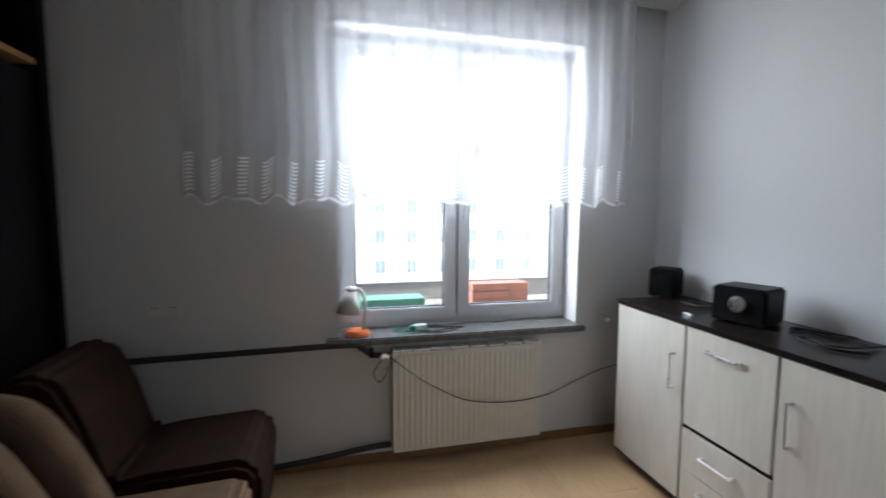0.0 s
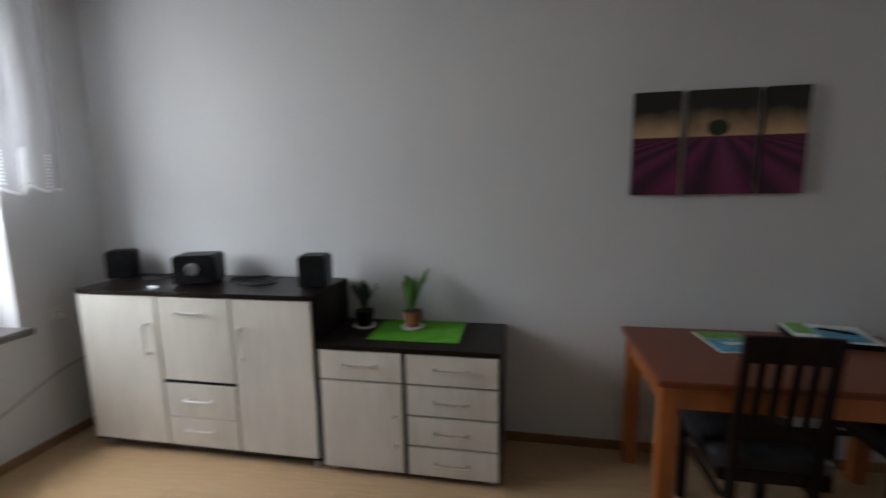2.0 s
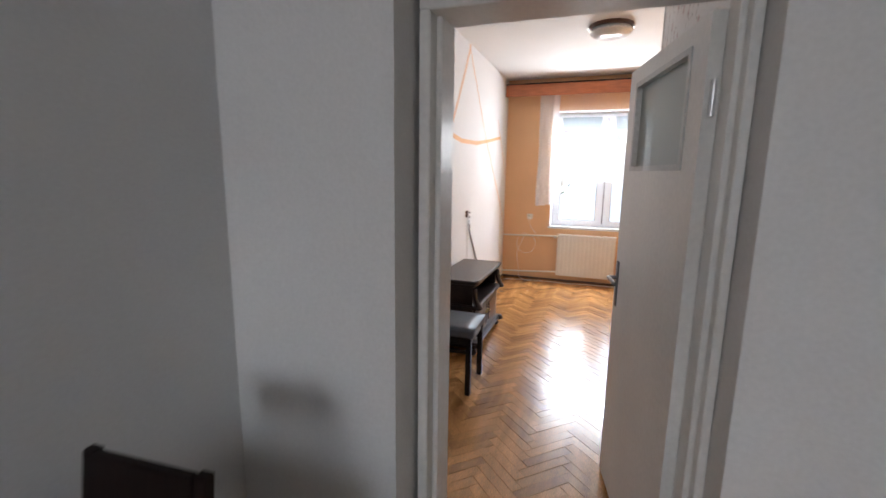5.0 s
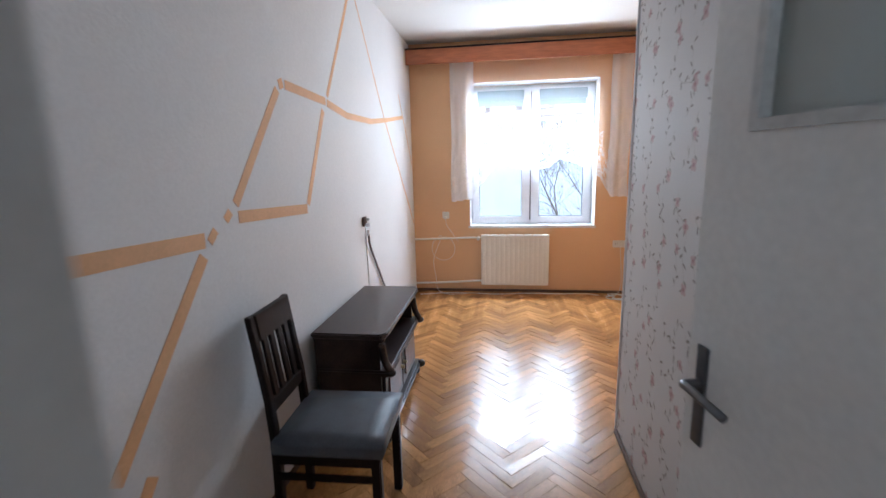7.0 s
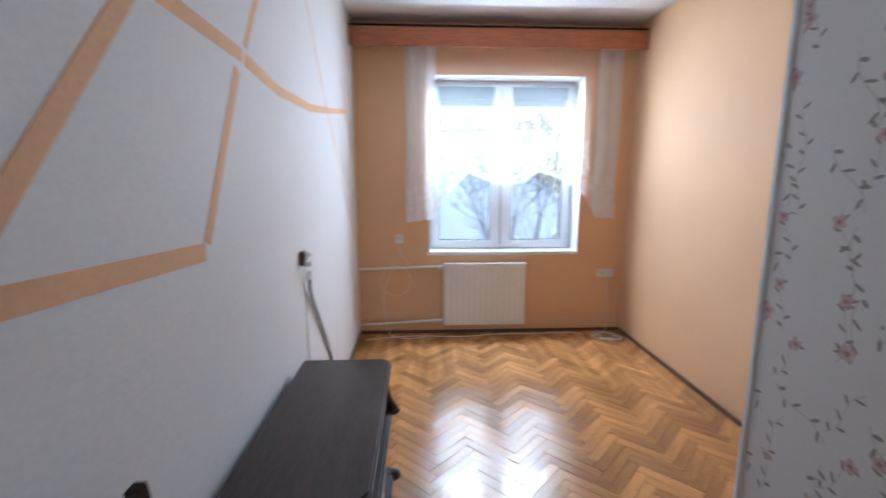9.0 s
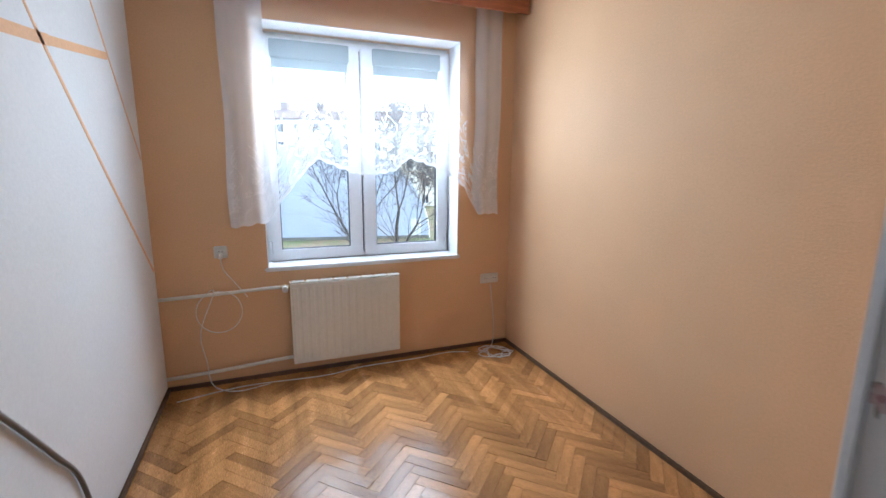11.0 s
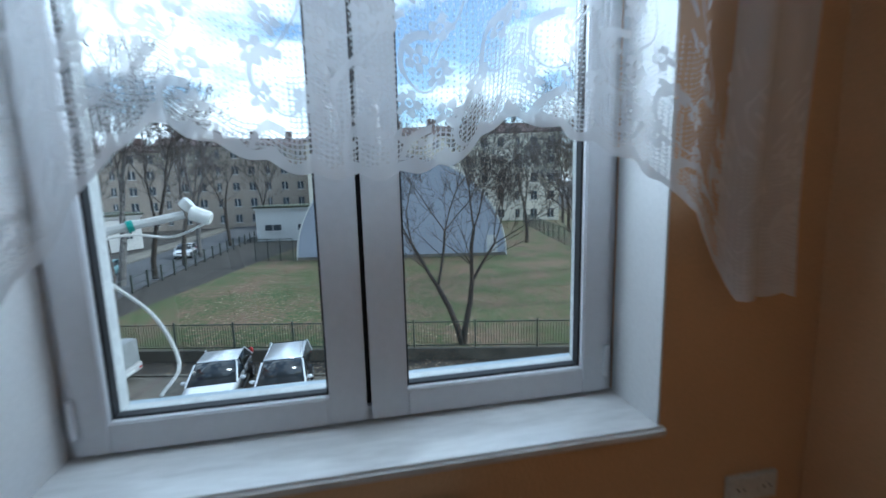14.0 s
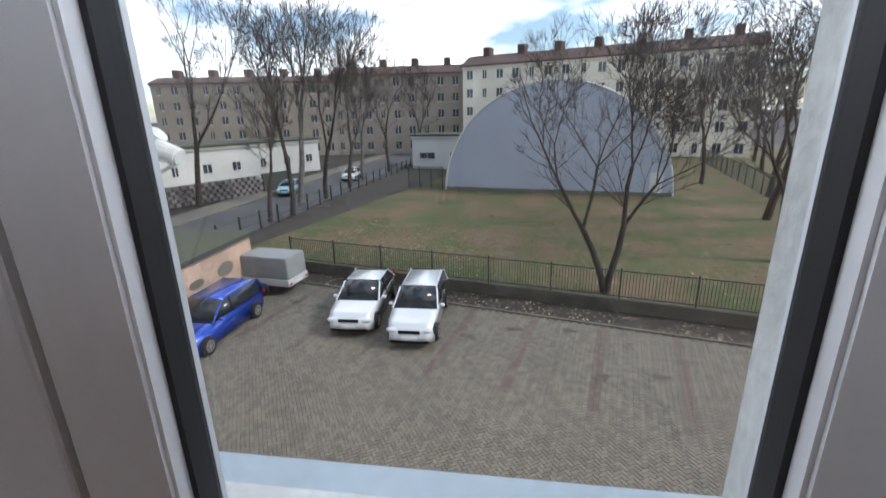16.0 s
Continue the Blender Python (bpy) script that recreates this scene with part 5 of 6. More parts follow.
js = thing("antenna_socket", "old brown wall socket with two plugs", "socket")
part("box", box(XE2 - 0.022, XE2 - 0.001, -5.79, -5.73, 1.06, 1.13), M_OAKPANEL, js, bevel=0.004)
part("plug", box(XE2 - 0.05, XE2 - 0.022, -5.785, -5.765, 1.1, 1.12), M_STEEL, js, bevel=0.003)
part("plug", box(XE2 - 0.055, XE2 - 0.022, -5.765, -5.74, 1.055, 1.08), M_STEEL, js, bevel=0.003)
part("plug", cyl((XE2 - 0.04, -5.76, 1.03), (XE2 - 0.035, -5.75, 0.99), 0.011), M_STEEL, js)
cable("thick grey cable hanging from the wall socket", [(XE2 - 0.04, -5.755, 1.02), (XE2 - 0.015, -5.86, 0.89), (XE2 - 0.012, -6.0, 0.73), (XE2 - 0.012, -6.15, 0.55), (XE2 - 0.012, -6.3, 0.35), (XE2 - 0.03, -6.35, 0.035)], 0.009, M_GREYCABLE)
cable("thin white cable down the wall", [(XE2 - 0.004, -5.80, 1.06), (XE2 - 0.004, -5.81, 0.6), (XE2 - 0.004, -5.81, 0.06)], 0.003, M_CABLE)

cl = thing("ceiling_lamp", "round white ceiling lamp with dark rim", "lamp")
part("rim", cyl((0.86, -5.6, CEIL - 0.03), (0.86, -5.6, CEIL), 0.19), M_OAKPANEL, cl, bevel=0.004)
bm = cyl((0.86, -5.6, CEIL - 0.085), (0.86, -5.6, CEIL - 0.03), 0.165, 0.185, 32)
part("shade", bm, M_DISHW, cl, "white glass shade", bevel=0.02, smooth=True)

cable("white cable hanging from the plug", [(1.8, YS + 0.05, 0.885), (1.79, YS + 0.03, 0.8), (1.74, YS + 0.015, 0.72), (1.66, YS + 0.012, 0.6)], 0.003, M_CABLE)
pts = [(1.83 + 0.135 * math.cos(a * math.tau / 12 + 1.4), -7.64 + 0.028, 0.53 + 0.14 * math.sin(a * math.tau / 12 + 1.4)) for a in range(13)]
cable("white cable looped over the heating pipe", [(1.86, -7.62, 0.665)] + pts[1:] + [(1.95, -7.62, 0.4), (1.93, -7.62, 0.2), (1.9, -7.6, 0.03), (1.75, -7.52, 0.004), (1.55, -7.56, 0.004)], 0.0032, M_CABLE)
cable("white cable along the floor under the radiator", [(2.1, -7.5, 0.004), (1.7, -7.58, 0.004), (1.2, -7.55, 0.005), (0.9, -7.6, 0.004), (0.5, -7.6, 0.004), (0.2, -7.62, 0.004), (-0.05, -7.55, 0.004), (-0.17, -7.58, 0.1), (-0.165, YS + 0.03, 0.54)], 0.0035, M_CABLE)
coil("coiled white cable in the floor corner", (-0.16, -7.5), 0.11, 4, 0.001, M_CABLE, 21, 0.0035, 1.1)


# ---- outdoors ----
G = -6.1
UX, UY = -0.971, 0.238


def W(u, v, z=0.0):
    """A yard point: u along the fence, v away from the house."""
    return Vector((1.0 + u * UX - v * 0.238, -25.28 + u * UY - v * 0.971, z))


YARD = Matrix(((UX, -0.238, 0, 1.0), (UY, -0.971, 0, -25.28), (0, 0, 1, 0), (0, 0, 0, 1)))


def yard(ob):
    ob.matrix_basis = YARD
    return ob


def slab(u0, u1, v0, v1, z0, z1):
    bm = box(u0, u1, v0, v1, z0, z1)
    return bm


structure("ground", box(-1500, 1500, -1500, 1500, G - 0.6, G - 0.04), M_SOIL, "bare winter earth to the horizon", "ground")
yard(structure("lawn", box(-14.8, 60, 0.26, 90, G - 0.3, G + 0.42), M_GRASS, "patchy brown and green winter lawn", "lawn"))
yard(structure("pavement_base", box(-12.5, 30, -18.4, -1.45, G - 0.035, G - 0.012), M_JOINT, "sand bed under the clinker paving", "pavement"))
yard(structure("kerb", box(-11, 30, -1.45, -1.33, G - 0.03, G + 0.05), M_CONC, "low concrete kerb along the parking bays", "kerb", bevel=0.015))
yard(structure("planting_strip", box(-11, 30, -1.33, 0.0, G - 0.035, G + 0.0), M_SOIL, "dark bare planting strip", "ground"))
yard(structure("wall_fence_base", box(-12, 30, 0.0, 0.25, G - 0.03, G + 0.5), M_OLDWALL, "low weathered concrete wall under the fence", "wall", bevel=0.02))
road = structure("road", prism([(18.3, -20), (24.5, -20), (22.5, -100), (14.5, -100)], "z", G - 0.03, G + 0.06), M_ASPHALT, "grey asphalt street beyond the trees", "road")
structure("pavement_street", prism([(24.6, -20), (27.4, -20), (25.0, -100), (22.6, -100)], "z", G - 0.03, G + 0.16), M_CONC, "pale street pavement", "pavement")

# fence
fence = thing("fence", "dark green steel bar fence on a low wall", "fence", YARD)
PW = 2.62
for i in range(-5, 8):
    u = -8.0 + (i + 0) * PW + 0.0
    if u < -11.5:
        continue
    part("post", box(u - 0.03, u + 0.03, 0.1, 0.16, G + 0.5, G + 1.75), M_FENCE, fence)
    p = part("panel_frame", box(u + 0.05, u + PW - 0.05, 0.115, 0.145, G + 1.62, G + 1.66), M_FENCE, fence)
    part("panel_frame", box(u + 0.05, u + PW - 0.05, 0.115, 0.145, G + 0.58, G + 0.62), M_FENCE, fence)
    bm = bmesh.new()
    for k in range(22):
        x = u + 0.1 + (PW - 0.2) * k / 21
        box(x - 0.009, x + 0.009, 0.121, 0.139, G + 0.62, G + 1.62, bm)
    bars = part("bars", bm, M_FENCE, fence)
    bars["kind"] = "stuff"
# posts and rails of the street fence
sf = thing("street_fence", "dark posts and rails along the street", "fence")
pf = None
for i in range(20):
    f = i / 19
    p = Vector((17.9 - 3.2 * f, -31.5 - 42 * f, 0))
    part("post", box(p.x - 0.06, p.x + 0.06, p.y - 0.06, p.y + 0.06, G - 0.05, G + 1.35), M_FENCE, sf)
    if pf is not None:
        for z in (0.55, 1.15):
            part("rail", cyl((pf.x, pf.y, G + z), (p.x, p.y, G + z), 0.025, None, 6), M_FENCE, sf)
    pf = p


def far_fence(label, a, b, n, h):
    f = thing("mesh_fence", label, "fence")
    a, b = Vector(a), Vector(b)
    for i in range(n + 1):
        p = a.lerp(b, i / n)
        part("post", box(p.x - 0.04, p.x + 0.04, p.y - 0.04, p.y + 0.04, p.z, p.z + h), M_FENCE, f)
        if i < n:
            q = a.lerp(b, (i + 1) / n)
            bm = bmesh.new()
            for k in range(12):
                r = p.lerp(q, (k + 0.5) / 12)
                cyl((r.x, r.y, r.z + 0.05), (r.x, r.y, r.z + h - 0.05), 0.014, None, 4, bm)
            cyl((p.x, p.y, p.z + h - 0.05), (q.x, q.y, q.z + h - 0.05), 0.03, None, 4, bm)
            o = part("bars", bm, M_FENCE, f)
            o["kind"] = "stuff"


far_fence("short green fence beside the grey hall", (6.6, -50.5, G + 0.42), (10.2, -51.5, G + 0.42), 3, 2.2)
far_fence("long green fence beside the hall", (-18.5, -36, G + 0.42), (-26.5, -75, G + 0.42), 16, 1.9)

# grey membrane hall with a semicircular end
hall = thing("air_hall", "grey membrane sports hall with round gable", "hall", pose(-3.6, -48.75, G + 0.4, 0, 0, -10.8))
R = 10.05
arc = [(R * math.cos(math.pi * k / 40), 9.75 * math.sin(math.pi * k / 40)) for k in range(41)]
part("gable", prism(arc, "y", -0.25, 0.0), M_DOME, hall)
part("vault", prism([(x * 0.995, z * 0.995) for x, z in arc], "y", -34, -0.26), M_DOME, hall, smooth=False)
for k in range(-4, 5):
    x = k * 2.0
    zt = 9.75 * math.sqrt(max(0, 1 - (x / R) ** 2))
    part("seam", box(x - 0.03, x + 0.03, 0.0, 0.012, 0, zt - 0.15), M_DOME, hall)
part("base_strip", box(-R, R, 0.0, 0.08, 0, 0.3), M_CONC, hall)
part("rim", tube([(x, 0.0, z) for x, z in arc], 0.09, seg=6), M_FACADE3, hall)
part("door", box(-9.2, -8.2, 0.005, 0.06, 0.0, 2.0), M_FACADE3, hall, "white door")


def apartment(name, label, m, w, d, h, storeys, bays, wall_m, roof_m, roof_h, chim, win_w=1.1, win_h=1.45, pane_m=None):
    """A block with its long front towards +y at its own origin (centre of the front's foot)."""
    b = thing(name, label, "building", m)
    part("wall", box(-w / 2, w / 2, -d, 0, 0, h), wall_m, b)
    part("roof", prism([(0.4, h), (0.4, h + 0.25), (-d * 0.35, h + roof_h), (-d * 0.65, h + roof_h), (-d - 0.4, h + 0.25), (-d - 0.4, h)], "x", -w / 2 - 0.3, w / 2 + 0.3), roof_m, b)
    part("cornice", box(-w / 2 - 0.1, w / 2 + 0.1, 0.0, 0.25, h - 0.3, h - 0.001), wall_m, b)
    sh = h / storeys
    for s in range(storeys):
        for k in range(bays):
            x = -w / 2 + w * (k + 0.5) / bays
            ww = win_w * (0.65 if k % 3 == 2 else 1)
            z = s * sh + sh * 0.32
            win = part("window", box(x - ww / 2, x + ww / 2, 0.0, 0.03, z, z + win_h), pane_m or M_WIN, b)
            part("frame", box(x - 0.04, x + 0.04, 0.03, 0.06, z, z + win_h), M_FACADE3, win)
            part("sill", box(x - ww / 2 - 0.1, x + ww / 2 + 0.1, 0.0, 0.12, z - 0.1, z - 0.001), M_FACADE3, win)
    for k in range(chim):
        x = -w / 2 + w * (k + 0.5) / chim
        part("chimney", box(x - 0.6, x + 0.6, -d * 0.5, -d * 0.3, h + roof_h * 0.6, h + roof_h + 1.3), M_ROOF, b)
    return b


apartment("apartment_building", "long cream apartment block with red-brown roof", pose(-13.0, -86.5, G, 0, 0, -19.3), 46, 11, 15.6, 5, 16, M_FACADE, M_ROOF, 2.2, 7)
apartment("apartment_building", "brown rendered tenement behind bare trees", pose(22, -97, G, 0, 0, 4), 26, 12, 15.0, 5, 9, M_FACADE2, M_ROOF, 2.0, 4)
apartment("apartment_building", "grey-beige tenement behind bare trees", pose(51, -92, G, 0, 0, 14), 34, 12, 14.0, 5, 12, M_FACADE2, M_ROOF, 1.6, 5)
apartment("apartment_building", "cream corner house with orange tiled roof", pose(29.5, -27, G, 0, 0, 100), 26, 10, 11.2, 3, 7, M_FACADE3, M_ROOFR, 5.2, 2)
apartment("low_building", "low white flat-roofed building by the street", pose(33, -61, G, 0, 0, 62), 22, 8, 4.4, 1, 6, M_FACADE3, M_FELT, 0.4, 0, 1.0, 1.0)
apartment("low_building", "small white low building behind the lawn", pose(9.5, -71, G, 0, 0, -8), 9, 6, 4.6, 1, 2, M_FACADE3, M_FELT, 0.3, 0, 2.2, 0.8)
apartment("apartment_building", "pale house across the yard of the living room", pose(16, 46, G, 0, 0, 180), 46, 10, 9.5, 3, 14, M_FACADE3, M_ROOFGLARE, 4.5, 3, 1.0, 1.3, M_WINP)
apartment("apartment_building", "pale low house seen from the living room", pose(-10, 42, G, 0, 0, 180), 18, 10, 6.5, 2, 6, M_FACADE3, M_ROOFGLARE, 4.0, 2, 1.0, 1.3, M_WINP)
# block wall with gate along the far pavement
bw = thing("block_wall", "low grey block wall with dark gate", "wall")
for i in range(20):
    for r in range(5):
        f = (i + (0.5 if r % 2 else 0)) / 20
        p = Vector((31.5, -38.5, 0)).lerp(Vector((25.6, -50.5, 0)), f)
        part("block", box(p.x - 0.25, p.x + 0.25, p.y - 0.32, p.y + 0.32, G + 0.1 + r * 0.36, G + 0.44 + r * 0.36), M_BRICKG, bw)
part("gate", prism([(25.5, -50.7), (25.7, -50.7), (24.3, -53.5), (24.1, -53.5)], "z", G + 0.1, G + 2.0), M_FENCE, bw)

# garage row beside the yard
gar = thing("garage_row", "low garages with mossy felt roof", "garage")
part("wall", box(12.0, 12.3, -18.6, -9.5, G, -3.62), M_FACADE3, gar)
part("wall", box(12.0, 12.3, -25.6, -18.6, G, -3.62), M_PINK, gar, "stained peach render")
part("end_wall", box(12.3, 20, -25.6, -25.3, G, -3.62), M_PINK, gar)
part("end_wall", box(12.3, 20, -9.8, -9.5, G, -3.62), M_FACADE3, gar)
part("roof", box(11.85, 20.2, -25.8, -9.3, -3.62, -3.5), M_FELT, gar, bevel=0.02)
part("roof_edge", box(11.8, 11.85, -25.8, -9.3, -3.66, -3.48), M_FENCE, gar)
for x, y, r in ((14, -16.5, 0.12), (13.5, -20.5, 0.1), (15.5, -13, 0.12)):
    v = part("vent_pipe", cyl((x, y, -3.5), (x, y, -3.1), r * 0.6), M_ZINC, gar)
    part("cap", cyl((x, y, -3.1), (x, y, -2.98), r * 1.2, r * 0.3), M_ZINC, v)
for x0, y0, w, h in ((11.985, -21.8, 0.9, 0.35), (11.985, -23.6, 1.1, 0.6), (11.985, -20.4, 0.5, 0.2)):
    part("stain", ball((12.0, y0, -4.6), 0.012, w * 0.5, h * 0.5), M_CONC, gar)


# ---- vehicles ----
def car(label, m, paint, L, Wd, H, estate):
    """Car with its front towards +x at its own origin, on the ground."""
    c = thing("car", label, "car", m, "parked cars")
    h = L / 2
    hood = H * 0.62
    sill = 0.22
    rear = [(-h + 0.05, H * 0.66), (-h + 0.02, 0.5)] if estate else [(-h + 0.75, H * 0.70), (-h + 0.08, H * 0.68), (-h, 0.5)]
    low = [(h - 0.02, 0.32), (h, 0.55), (h - 0.12, hood * 0.83), (h - 0.5, hood * 0.93), (h - 1.2, hood + 0.04)] + ([(-h + 0.06, hood + 0.04)] if estate else [(-h + 0.6, hood + 0.05), (-h + 0.07, hood + 0.03)]) + [(-h, 0.6), (-h + 0.05, 0.3), (-h + 0.3, sill), (h - 0.3, sill)]
    bm = prism(low, "y", -Wd / 2, Wd / 2)
    bmesh.ops.subdivide_edges(bm, edges=[e for e in bm.edges if abs(e.verts[0].co.y - e.verts[1].co.y) > 0.5], cuts=6)
    for v in bm.verts:
        k = abs(v.co.x) / h
        if k > 0.8:
            v.co.y *= 1 - 0.22 * ((k - 0.8) / 0.2) ** 1.5
            v.co.x *= 1 - 0.045 * (2 * abs(v.co.y) / Wd) ** 3
        if v.co.z > hood * 0.8:
            v.co.y *= 0.95
    body = part("body", bm, paint, c, bevel=0.035, smooth=True)
    rx = -h + (0.12 if estate else 0.95)
    cab = [(h - 1.22, hood + 0.02), (h - 1.95, H - 0.04), (h - 2.3, H), (rx + (0.25 if estate else 0.35), H - 0.03), (rx + (0.12 if estate else 0.05), H - 0.1), (rx - (0.02 if estate else 0.5), hood + 0.02)]
    bm = prism(cab, "y", -Wd / 2 + 0.05, Wd / 2 - 0.05)
    for v in bm.verts:
        v.co.y *= 1 - 0.2 * (v.co.z - hood) / (H - hood)
    part("greenhouse", bm, M_CARG, c, "dark glazing", bevel=0.03, smooth=True)
    wt = (Wd / 2 - 0.05) * 0.82
    part("roof", prism([(h - 2.0, H - 0.045), (h - 2.3, H + 0.008), (rx + 0.4, H - 0.015), (rx + 0.22, H - 0.06)], "y", -wt, wt), paint, c, bevel=0.02, smooth=True)
    for s in (-1, 1):
        for xa, xb in ((h - 1.25, h - 2.02), (rx + (0.02 if estate else -0.4), rx + 0.24)):
            part("pillar", tube([(xa, s * (Wd / 2 - 0.055), hood + 0.02), (xb, s * (wt + 0.012), H - 0.03)], 0.035, seg=6), paint, c)
        part("pillar", tube([(0.0 - 0.1, s * (Wd / 2 - 0.05), hood), (-0.15, s * (wt + 0.008), H - 0.03)], 0.03, seg=6), M_BLACK, c)
        part("mirror", ball((h - 1.55, s * (Wd / 2 + 0.07), hood + 0.08), 0.06, 0.1, 0.07), paint, c, smooth=True)
        part("headlight", ball((h - 0.16, s * (Wd / 2 - 0.27), hood * 0.74), 0.12, 0.2, 0.09), M_LIGHT, c, "clear headlight", smooth=True)
        part("tail_light", ball((-h + 0.06, s * (Wd / 2 - 0.18), hood * 0.95), 0.06, 0.1, 0.15), M_TAILL, c, smooth=True)
        for x in (h - 0.9, -h + 0.85):
            w = part("wheel", cyl((x, s * (Wd / 2 - 0.19), 0.31), (x, s * (Wd / 2 + 0.006), 0.31), 0.31, None, 24), M_TYRE, c, "black tyre", bevel=0.02)
            part("rim", cyl((x, s * (Wd / 2 + 0.004), 0.31), (x, s * (Wd / 2 + 0.012), 0.31), 0.2, None, 20), M_STEEL, w)
            for k in range(6):
                a = k * math.tau / 6
                part("rim_gap", cyl((x + 0.12 * math.cos(a), s * (Wd / 2 + 0.01), 0.31 + 0.12 * math.sin(a)), (x + 0.12 * math.cos(a), s * (Wd / 2 + 0.014), 0.31 + 0.12 * math.sin(a)), 0.04, None, 8), M_TYRE, w)
        part("door_seam", box(-0.13, -0.12, s * (Wd / 2 - 0.004), s * (Wd / 2 + 0.002), 0.3, hood - 0.1), M_GASKET, c)
        part("door_handle", box(0.0, 0.16, s * (Wd / 2 - 0.012), s * (Wd / 2 + 0.012), hood - 0.17, hood - 0.14), paint, c)
        if estate:
            part("roof_rail", tube([(h - 2.35, s * (wt - 0.06), H + 0.035), (rx + 0.45, s * (wt - 0.06), H + 0.02)], 0.015, seg=6), M_STEEL, c)
    part("grille", box(h - 0.07, h - 0.02, -0.36, 0.36, 0.6, 0.72), M_BLACK, c, bevel=0.01)
    part("number_plate", box(h - 0.02, h + 0.012, -0.26, 0.26, 0.42, 0.52), M_PLATE, c)
    part("bumper_strip", box(h - 0.25, h - 0.003, -Wd / 2 + 0.2, Wd / 2 - 0.2, 0.28, 0.36), M_BLACK, c, bevel=0.02)
    return c


def at_yard(u, v, turn):
    p = W(u, v, G)
    return pose(p.x, p.y, p.z, 0, 0, turn)


car("silver-white saloon parked beside the fence", at_yard(-4.25, -3.15, 92), M_CARW, 4.6, 1.74, 1.42, False)
car("silver-white estate car parked beside the saloon", at_yard(-1.8, -3.3, 91), M_CARW, 4.4, 1.72, 1.5, True)
car("bright blue estate car beside the garage wall", pose(10.9, -20.85, G, 0, 0, 89), M_CARB, 4.6, 1.8, 1.45, True)
car("pale cyan car parked in the street", pose(22.3, -50, G + 0.06, 0, 0, 100), M_CARC, 4.3, 1.7, 1.4, False)
car("grey car parked further up the street", pose(19.2, -60, G + 0.06, 0, 0, 95), M_CARW, 4.2, 1.7, 1.45, False)
tr = thing("car_trailer", "small grey trailer with canvas cover", "trailer", pose(10.8, -25.2, G, 0, 0, -8))
part("cover", prism([(-1.25, 0.75), (1.25, 0.75), (1.22, 1.72), (-1.22, 1.72)], "y", -0.7, 0.7), M_TARP, tr, "taut grey tarpaulin", bevel=0.04)
part("tray", box(-1.28, 1.28, -0.74, 0.74, 0.45, 0.75), M_LAMPG, tr, bevel=0.02)
part("chassis", box(-1.2, 1.2, -0.5, 0.5, 0.36, 0.45), M_FENCE, tr)
part("drawbar", cyl((1.2, 0, 0.4), (2.2, 0, 0.4), 0.04), M_FENCE, tr)
part("number_plate", box(-1.3, -1.281, -0.25, 0.25, 0.5, 0.6), M_PLATE, tr)
for s in (-1, 1):
    part("wheel", cyl((0, s * 0.76, 0.28), (0, s * 0.92, 0.28), 0.28, None, 20), M_TYRE, tr, bevel=0.02)
    part("tail_light", box(-1.3, -1.281, s * 0.6 - 0.08, s * 0.6 + 0.08, 0.52, 0.6), M_TAILL, tr)
part("jockey_wheel", cyl((1.6, 0.05, 0.0), (1.6, 0.05, 0.42), 0.05), M_FENCE, tr)


